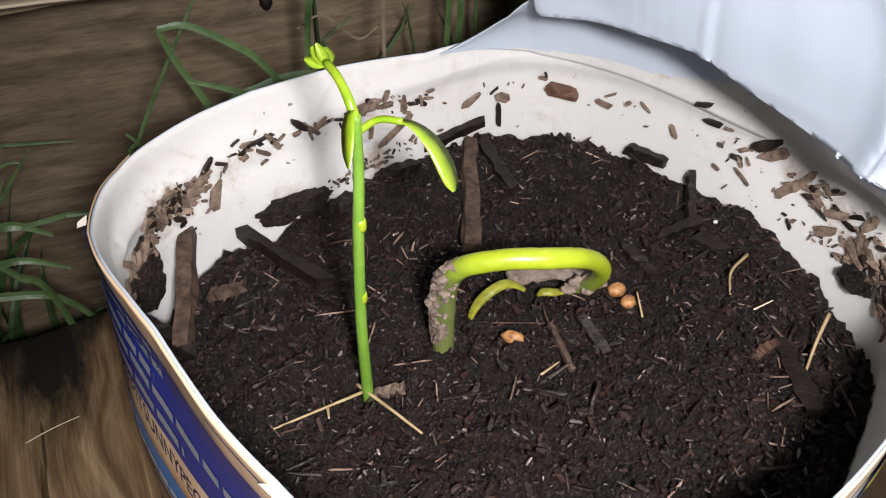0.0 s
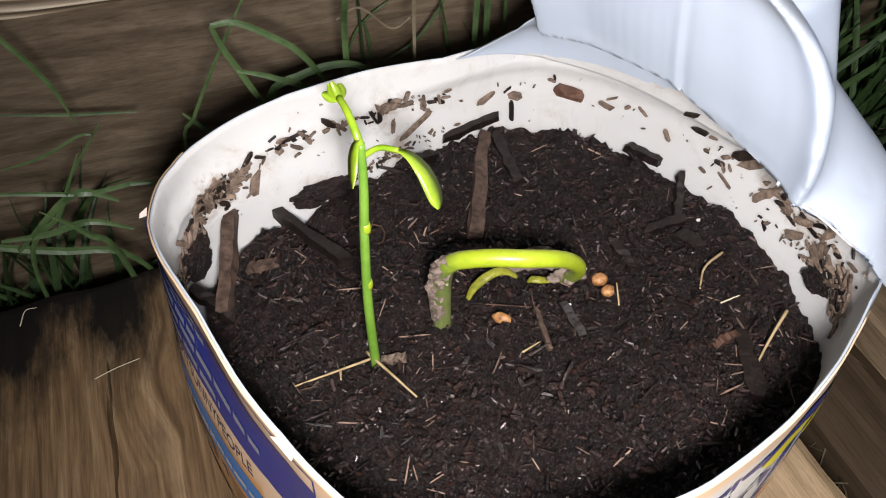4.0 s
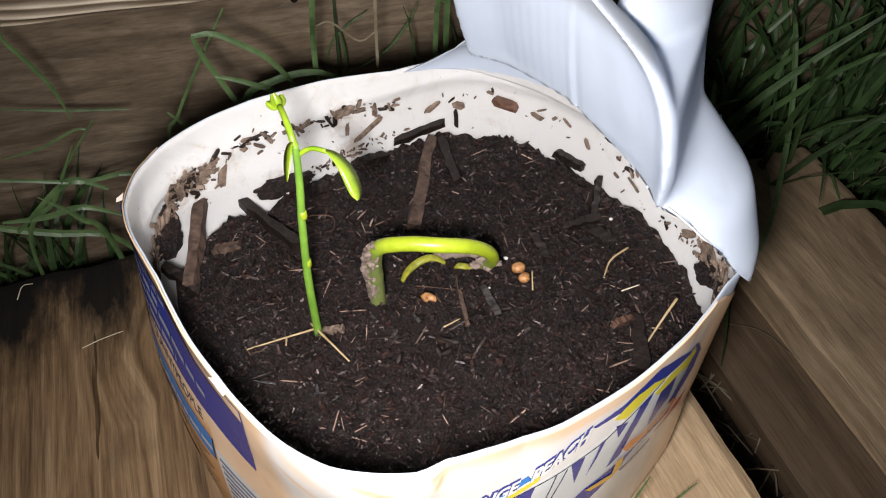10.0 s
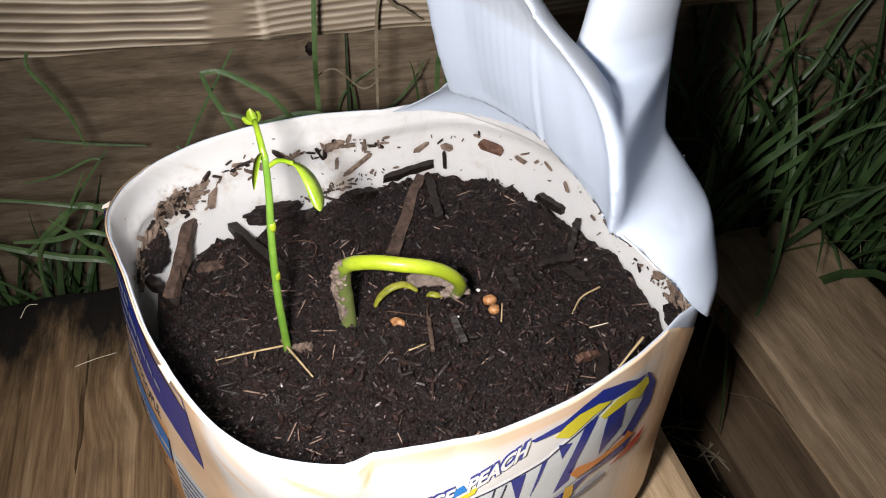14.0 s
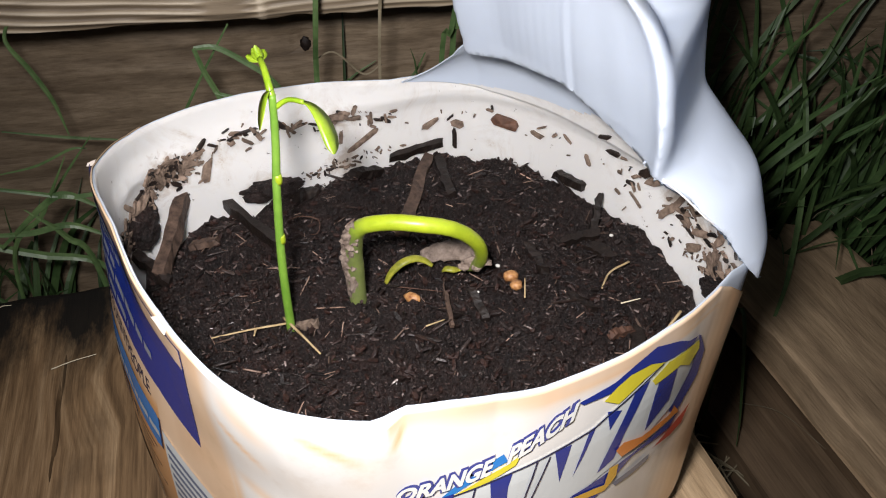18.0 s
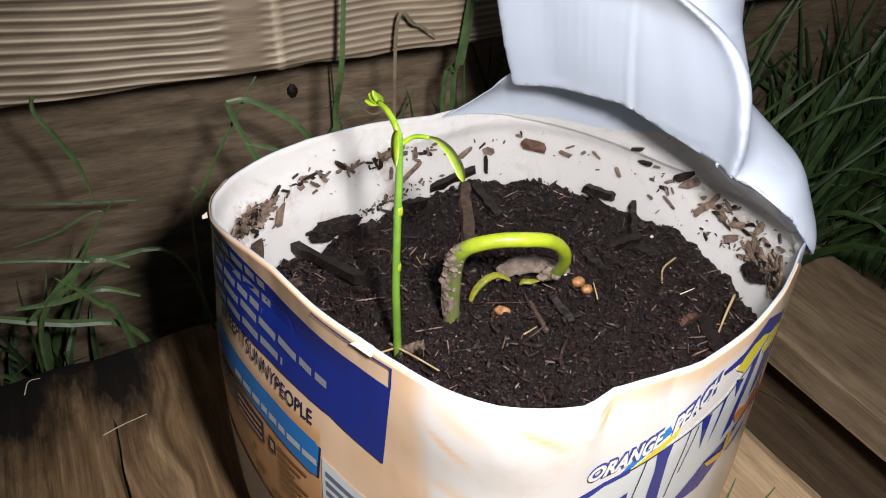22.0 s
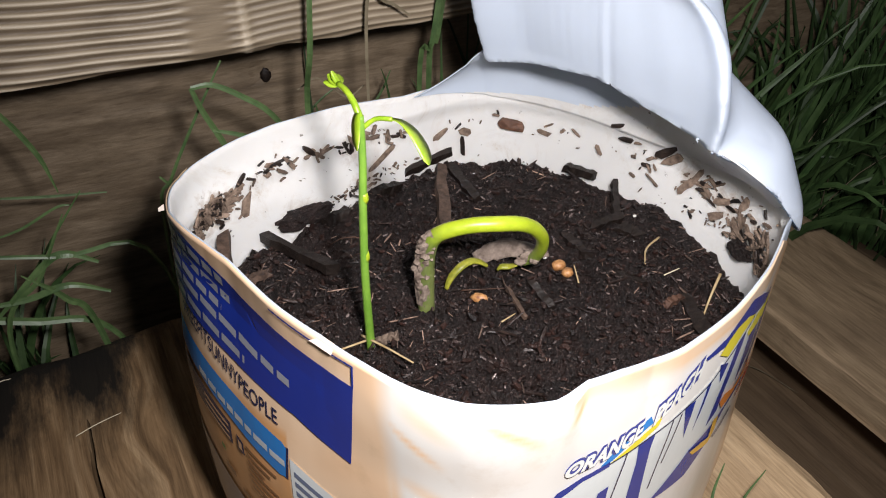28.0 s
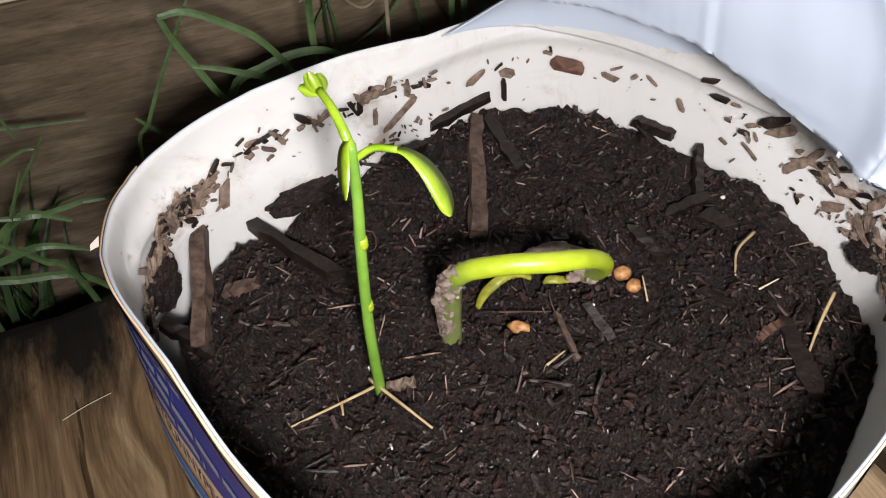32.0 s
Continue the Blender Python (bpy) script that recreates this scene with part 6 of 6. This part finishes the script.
def wall_bits():
    """Chips and mush flung on the wall, gathered in a band and in both corners."""
    rng = random.Random(21)
    spots = [(-0.172, 0.2215, 0.010, 0.005, 130, 0.0026), (-0.160, 0.2140, 0.006, 0.006, 90, 0.0024), (-0.186, 0.2255, 0.010, 0.003, 18, 0.0026), (-0.198, 0.2265, 0.010, 0.0025, 12, 0.0024), (-0.232, 0.2235, 0.010, 0.0035, 34, 0.0026),
             (-0.252, 0.2185, 0.010, 0.0035, 16, 0.0022), (-0.215, 0.2245, 0.008, 0.004, 10, 0.0020), (0.225, 0.213, 0.014, 0.006, 16, 0.0026), (0.262, 0.213, 0.02, 0.007, 7, 0.0020), (0.200, 0.214, 0.012, 0.008, 40, 0.0024), (0.178, 0.207, 0.010, 0.008, 64, 0.0028),
             (0.162, 0.205, 0.008, 0.010, 60, 0.0028), (-0.150, 0.207, 0.006, 0.008, 60, 0.0022), (0.24, 0.222, 0.03, 0.006, 6, 0.0014), (-0.29, 0.216, 0.01, 0.004, 8, 0.0020), (-0.2, 0.2165, 0.05, 0.009, 14, 0.0010), (-0.235, 0.2035, 0.02, 0.003, 60, 0.0014), (0.185, 0.200, 0.02, 0.003, 60, 0.0016)]
    for name_label, material, share in (("grey-brown bark chips and mush stuck to the white inner wall", FLAKE, 0.72), ("black soil specks stuck to the white inner wall", BARK, 0.28)):
        bm = bmesh.new()
        for s0, z0, ds, dz, n, big in spots:
            for _ in range(int(n * share)):
                s, z = rng.gauss(s0, ds * 0.55), rng.gauss(z0, dz * 0.55)
                if z > rim_z(s) - 0.004 or z < 0.197:
                    continue
                size = 0.0004 + big * rng.random() ** 1.7
                c, ax, nn = on_wall(s, z, rng.gauss(10, 50), rng.uniform(-0.0002, 0.0006))
                nn = (nn + Vector((rng.uniform(-0.25, 0.25), rng.uniform(-0.25, 0.25), rng.uniform(-0.25, 0.25)))).normalized()
                ax = (ax - nn * ax.dot(nn)).normalized()
                shard(bm, c, ax, nn, size * rng.uniform(1.3, 3.4), size * rng.uniform(0.5, 0.9), 0.0004 + size * 0.15, rng)
        thing("wall_crumbs", bm, material, name_label, "soil", kind="stuff")
    # dark lumps clinging in the corners
    for s0, z0, w, h, label in ((-0.1585, 0.2070, 0.0085, 0.0085, "clod of black soil clinging to the wall's corner"), (0.176, 0.1975, 0.0055, 0.0035, "clod of dark soil in the wall's far corner"), (-0.206, 0.2020, 0.0120, 0.0040, "ridge of black soil against the wall")):
        bm = bmesh.new()
        bmesh.ops.create_icosphere(bm, subdivisions=4, radius=1.0)
        c, ax, nn = on_wall(s0, z0, 0, 0.0)
        for v in bm.verts:
            k = 1 + 0.35 * noise.noise(v.co * 2.2 + Vector((s0 * 90, 0, 0))) + 0.22 * noise.noise(v.co * 6) + 0.10 * noise.noise(v.co * 15)
            v.co = c + ax * (v.co.x * w * k) + Vector((0, 0, 1)) * (v.co.z * h * k) + nn * (v.co.y * 0.0042 * k)
        thing("soil_clod", bm, SOIL, label, "soil clod", "clods on the wall")


wall_bits()


# ---------------------------------------------------------------- grass and litter
def grass_field():
    rng = random.Random(5)
    bm = bmesh.new()

    def tuft(x, y, n, length, spread, lean=(0, 0), width=0.0016, z0=0.0):
        for _ in range(n):
            bx, by = x + rng.gauss(0, 0.016), y + rng.gauss(0, 0.012)
            a = rng.uniform(0, 2 * math.pi)
            h = length * rng.uniform(0.55, 1.2)
            dx, dy = math.cos(a) * spread * rng.random() + lean[0], math.sin(a) * spread * rng.random() + lean[1]
            droop = rng.uniform(0.2, 0.75)
            w = width * rng.uniform(0.7, 1.35)
            rows = []
            for k in range(9):
                f = k / 8
                rows.append((bx + dx * f ** 1.4, by + dy * f ** 1.4, z0 + h * (f - droop * f ** 2.6 * 0.8), w * (1 - f ** 2.2) + 0.0001))
            blade(bm, rows, (rng.uniform(-0.8, 0.8), -1, rng.uniform(0.2, 1.2)), 0.18)

    # in the gap behind the left plank
    for k in range(64):
        sg = rng.uniform(-0.34, -0.118)
        p = back_pt(sg, 0.012 + rng.uniform(-0.016, 0.03), 0)
        tuft(p.x, p.y, 5, 0.235, 0.11, (0.012, -0.012), 0.0024)
    # behind the jug
    for k in range(12):
        s = rng.uniform(0.05, 0.17)
        p = back_pt(s, 0.03 + rng.uniform(-0.01, 0.02), 0)
        tuft(p.x, p.y, 3, 0.33, 0.06, (0, -0.004), 0.0015)
    # thick stand at the end of the raised plank
    for k in range(110):
        s = rng.uniform(0.25, 0.66)
        p = back_pt(s, rng.uniform(0.006, 0.082), 0)
        tuft(p.x, p.y, 4, 0.34, 0.17, (-0.01, -0.012), 0.0026)
    # thin sprigs by the jug's foot
    thing("grass", bm, GRASS, "green garden grass growing between the boards", "grass", kind="stuff")
    bm = bmesh.new()
    for k in range(40):
        s = rng.uniform(0.02, 0.55)
        p = back_pt(s, rng.uniform(0.0, 0.05), 0)
        h = rng.uniform(0.15, 0.26)
        d = Vector((rng.uniform(-0.09, 0.09), rng.uniform(-0.05, 0.01), 0))
        tube(bm, [(p.x + d.x * f ** 1.5, p.y + d.y * f, h * (f - 0.4 * f ** 3), 0.0007 * (1.1 - f)) for f in np.linspace(0, 1, 8)], 5)
    for k in range(160):
        x, y = rng.uniform(0.19, 0.30), rng.uniform(0.12, 0.40)
        a = rng.uniform(0, math.pi)
        r = rng.uniform(0.01, 0.03)
        c, s = math.cos(a) * r, math.sin(a) * r
        tube(bm, [(x - c, y - s, 0.004, 0.0006), (x, y, 0.006 + 0.01 * rng.random(), 0.0007), (x + c, y + s, 0.004, 0.0005)], 5)
    thing("dry_grass", bm, GRASS_DRY, "dead tan grass stalks and litter", "dry grass", kind="stuff", smooth=True)


grass_field()


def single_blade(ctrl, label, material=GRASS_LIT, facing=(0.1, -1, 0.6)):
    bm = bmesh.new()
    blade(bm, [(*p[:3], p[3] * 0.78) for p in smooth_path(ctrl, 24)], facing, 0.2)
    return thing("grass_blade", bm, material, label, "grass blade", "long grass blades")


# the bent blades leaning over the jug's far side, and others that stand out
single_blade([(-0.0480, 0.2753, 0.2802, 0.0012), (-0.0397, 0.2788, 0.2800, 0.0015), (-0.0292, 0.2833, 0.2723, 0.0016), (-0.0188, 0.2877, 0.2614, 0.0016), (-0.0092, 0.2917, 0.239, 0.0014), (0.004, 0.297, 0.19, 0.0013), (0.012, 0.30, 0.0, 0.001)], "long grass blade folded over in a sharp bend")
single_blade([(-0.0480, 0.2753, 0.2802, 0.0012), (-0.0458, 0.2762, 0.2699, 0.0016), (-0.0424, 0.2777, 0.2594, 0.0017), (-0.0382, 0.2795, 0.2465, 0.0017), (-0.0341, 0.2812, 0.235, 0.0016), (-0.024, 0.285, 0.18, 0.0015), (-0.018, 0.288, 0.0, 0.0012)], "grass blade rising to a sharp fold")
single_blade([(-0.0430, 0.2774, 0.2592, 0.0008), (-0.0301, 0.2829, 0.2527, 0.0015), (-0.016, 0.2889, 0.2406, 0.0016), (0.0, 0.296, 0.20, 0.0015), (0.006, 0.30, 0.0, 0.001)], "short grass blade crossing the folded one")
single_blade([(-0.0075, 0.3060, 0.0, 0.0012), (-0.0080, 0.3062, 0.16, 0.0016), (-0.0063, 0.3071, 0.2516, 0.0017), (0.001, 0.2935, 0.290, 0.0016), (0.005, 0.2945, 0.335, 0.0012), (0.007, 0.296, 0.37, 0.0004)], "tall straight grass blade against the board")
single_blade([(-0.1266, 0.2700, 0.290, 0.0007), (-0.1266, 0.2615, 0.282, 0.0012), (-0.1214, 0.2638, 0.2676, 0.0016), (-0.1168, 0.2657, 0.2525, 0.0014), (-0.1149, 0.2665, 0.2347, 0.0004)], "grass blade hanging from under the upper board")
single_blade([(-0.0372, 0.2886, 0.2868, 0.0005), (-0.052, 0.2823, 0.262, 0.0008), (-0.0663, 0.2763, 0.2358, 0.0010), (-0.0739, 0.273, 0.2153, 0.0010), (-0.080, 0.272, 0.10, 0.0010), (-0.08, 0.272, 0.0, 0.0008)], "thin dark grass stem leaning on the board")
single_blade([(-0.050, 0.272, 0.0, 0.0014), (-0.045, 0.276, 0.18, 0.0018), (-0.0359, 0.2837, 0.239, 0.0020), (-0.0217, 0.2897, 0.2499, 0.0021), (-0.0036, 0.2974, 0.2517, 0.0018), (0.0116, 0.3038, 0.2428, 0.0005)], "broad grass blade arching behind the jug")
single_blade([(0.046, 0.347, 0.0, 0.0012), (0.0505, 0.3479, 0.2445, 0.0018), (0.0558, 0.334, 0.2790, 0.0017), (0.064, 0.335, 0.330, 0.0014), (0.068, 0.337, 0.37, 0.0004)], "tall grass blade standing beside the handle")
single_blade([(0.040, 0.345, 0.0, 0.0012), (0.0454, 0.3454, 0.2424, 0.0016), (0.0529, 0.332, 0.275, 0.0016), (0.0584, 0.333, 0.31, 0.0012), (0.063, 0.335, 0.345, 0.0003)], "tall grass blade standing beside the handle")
single_blade([(0.020, 0.318, 0.18, 0.0008), (0.0243, 0.3146, 0.2973, 0.0010), (0.0333, 0.3185, 0.3007, 0.0011), (0.0436, 0.3228, 0.293, 0.0004)], "small arching grass blade", GRASS_DRY)
single_blade([(-0.19, 0.226, 0.20, 0.0005), (-0.156, 0.2382, 0.184, 0.0022), (-0.1366, 0.2465, 0.1750, 0.0024), (-0.1117, 0.257, 0.1640, 0.0020), (-0.10, 0.262, 0.12, 0.0015), (-0.095, 0.265, 0.0, 0.001)], "broad flat grass blade along the plank's end")
single_blade([(-0.17, 0.222, 0.226, 0.0004), (-0.1407, 0.2338, 0.2226, 0.0010), (-0.111, 0.2464, 0.214, 0.0013), (-0.0773, 0.2607, 0.2038, 0.0012), (-0.068, 0.265, 0.1, 0.001), (-0.066, 0.266, 0.0, 0.0008)], "thin level grass blade in the gap")
single_blade([(-0.150, 0.236, 0.0, 0.0012), (-0.1454, 0.2355, 0.1665, 0.0016), (-0.1215, 0.242, 0.2069, 0.0014), (-0.1059, 0.2486, 0.2352, 0.0003)], "grass blade slanting out of the gap")
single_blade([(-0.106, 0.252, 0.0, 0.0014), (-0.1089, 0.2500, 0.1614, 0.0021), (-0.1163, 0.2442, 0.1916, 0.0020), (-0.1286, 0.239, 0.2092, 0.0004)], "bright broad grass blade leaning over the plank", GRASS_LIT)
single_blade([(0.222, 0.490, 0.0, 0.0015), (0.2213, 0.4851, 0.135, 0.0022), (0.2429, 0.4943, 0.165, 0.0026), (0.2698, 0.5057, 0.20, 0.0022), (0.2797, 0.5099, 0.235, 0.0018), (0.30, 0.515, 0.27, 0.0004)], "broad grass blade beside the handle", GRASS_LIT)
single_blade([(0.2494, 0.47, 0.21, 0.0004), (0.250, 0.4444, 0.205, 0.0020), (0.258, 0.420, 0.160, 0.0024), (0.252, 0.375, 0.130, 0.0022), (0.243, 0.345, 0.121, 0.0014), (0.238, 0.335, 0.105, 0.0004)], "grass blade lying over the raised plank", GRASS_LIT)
single_blade([(0.228, 0.355, 0.0, 0.0014), (0.2223, 0.352, 0.09, 0.0020), (0.226, 0.345, 0.115, 0.0016), (0.236, 0.325, 0.06, 0.0010), (0.24, 0.318, 0.03, 0.0003)], "drooping grass blade in the gap", GRASS)
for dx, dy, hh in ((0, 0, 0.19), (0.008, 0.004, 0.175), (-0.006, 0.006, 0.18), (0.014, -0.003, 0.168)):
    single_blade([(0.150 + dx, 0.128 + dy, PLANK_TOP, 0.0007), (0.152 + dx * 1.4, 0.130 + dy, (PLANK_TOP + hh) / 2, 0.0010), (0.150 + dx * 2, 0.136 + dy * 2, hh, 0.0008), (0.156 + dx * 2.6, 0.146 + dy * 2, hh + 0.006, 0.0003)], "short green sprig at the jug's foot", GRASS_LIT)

single_blade([(-0.0313, 0.3889, 0.1839, 0.0004), (-0.0256, 0.3913, 0.2037, 0.0008), (-0.0165, 0.3952, 0.2146, 0.0008), (-0.0041, 0.4005, 0.2229, 0.0004)], "thin dark grass stem behind the jug")
single_blade([(-0.0146, 0.3851, 0.1880, 0.0006), (-0.0153, 0.3848, 0.2069, 0.0011), (-0.0166, 0.3843, 0.2178, 0.0006)], "short upright grass blade behind the jug")
single_blade([(-0.0123, 0.3752, 0.1963, 0.0004), (0.0091, 0.3843, 0.2074, 0.0009), (0.0215, 0.3895, 0.2227, 0.0009), (0.0275, 0.3921, 0.2350, 0.0004)], "slanting grass stem behind the jug")
single_blade([(-0.1781, 0.2941, 0.2132, 0.0005), (-0.1485, 0.3066, 0.2064, 0.0010), (-0.1206, 0.3185, 0.2014, 0.0005)], "thin level grass blade before the lower board")
single_blade([(-0.1567, 0.2597, 0.2110, 0.0004), (-0.1396, 0.2669, 0.2142, 0.0008), (-0.1232, 0.2738, 0.2217, 0.0008), (-0.1165, 0.2767, 0.2214, 0.0004)], "thin bent grass stem in the gap")
single_blade([(-0.1430, 0.2546, 0.1850, 0.0004), (-0.1251, 0.2622, 0.2096, 0.0009), (-0.1068, 0.2699, 0.2334, 0.0004)], "thin slanting grass stem in the gap")
single_blade([(-0.0729, 0.2789, 0.2346, 0.0006), (-0.0676, 0.2811, 0.2263, 0.0013), (-0.0618, 0.2836, 0.2189, 0.0006)], "short bright grass blade leaning on the jug")
single_blade([(-0.1474, 0.2310, 0.1967, 0.0009), (-0.1299, 0.2384, 0.1958, 0.0018), (-0.1132, 0.2455, 0.1982, 0.0018), (-0.0985, 0.2517, 0.1893, 0.0009)], "broad bent grass blade over the plank's end")
single_blade([(-0.1437, 0.2325, 0.1887, 0.0010), (-0.1201, 0.2426, 0.2111, 0.0020), (-0.1100, 0.2469, 0.2151, 0.0020), (-0.0992, 0.2514, 0.2069, 0.0010)], "broad grass blade arching in the gap")
single_blade([(-0.0127, 0.3207, 0.2575, 0.0003), (-0.0028, 0.3249, 0.2614, 0.0006), (0.0094, 0.3301, 0.2490, 0.0006), (0.0183, 0.3338, 0.2533, 0.0003)], "curly dry grass thread", GRASS_DRY)

# straws on the planks
straw([(-0.1015, 0.1915, PLANK_TOP + 0.0015), (-0.094, 0.1973, PLANK_TOP + 0.0025), (-0.0855, 0.2030, PLANK_TOP + 0.003)], 0.0006, STRAW_PALE, "pale straw lying on the brown plank")
straw([(-0.147, 0.214, PLANK_TOP + 0.002), (-0.149, 0.2225, PLANK_TOP + 0.002), (-0.1445, 0.225, PLANK_TOP + 0.002)], 0.0006, STRAW_PALE, "bent pale straw on the plank")
straw([(0.247, 0.360, 0.024), (0.272, 0.354, 0.027), (0.297, 0.332, 0.024)], 0.0008, GRASS_DRY, "dry grass stalk on the dark board")
straw([(0.297, 0.335, 0.024), (0.323, 0.320, 0.025)], 0.0008, GRASS_DRY, "dry grass stalk on the dark board")
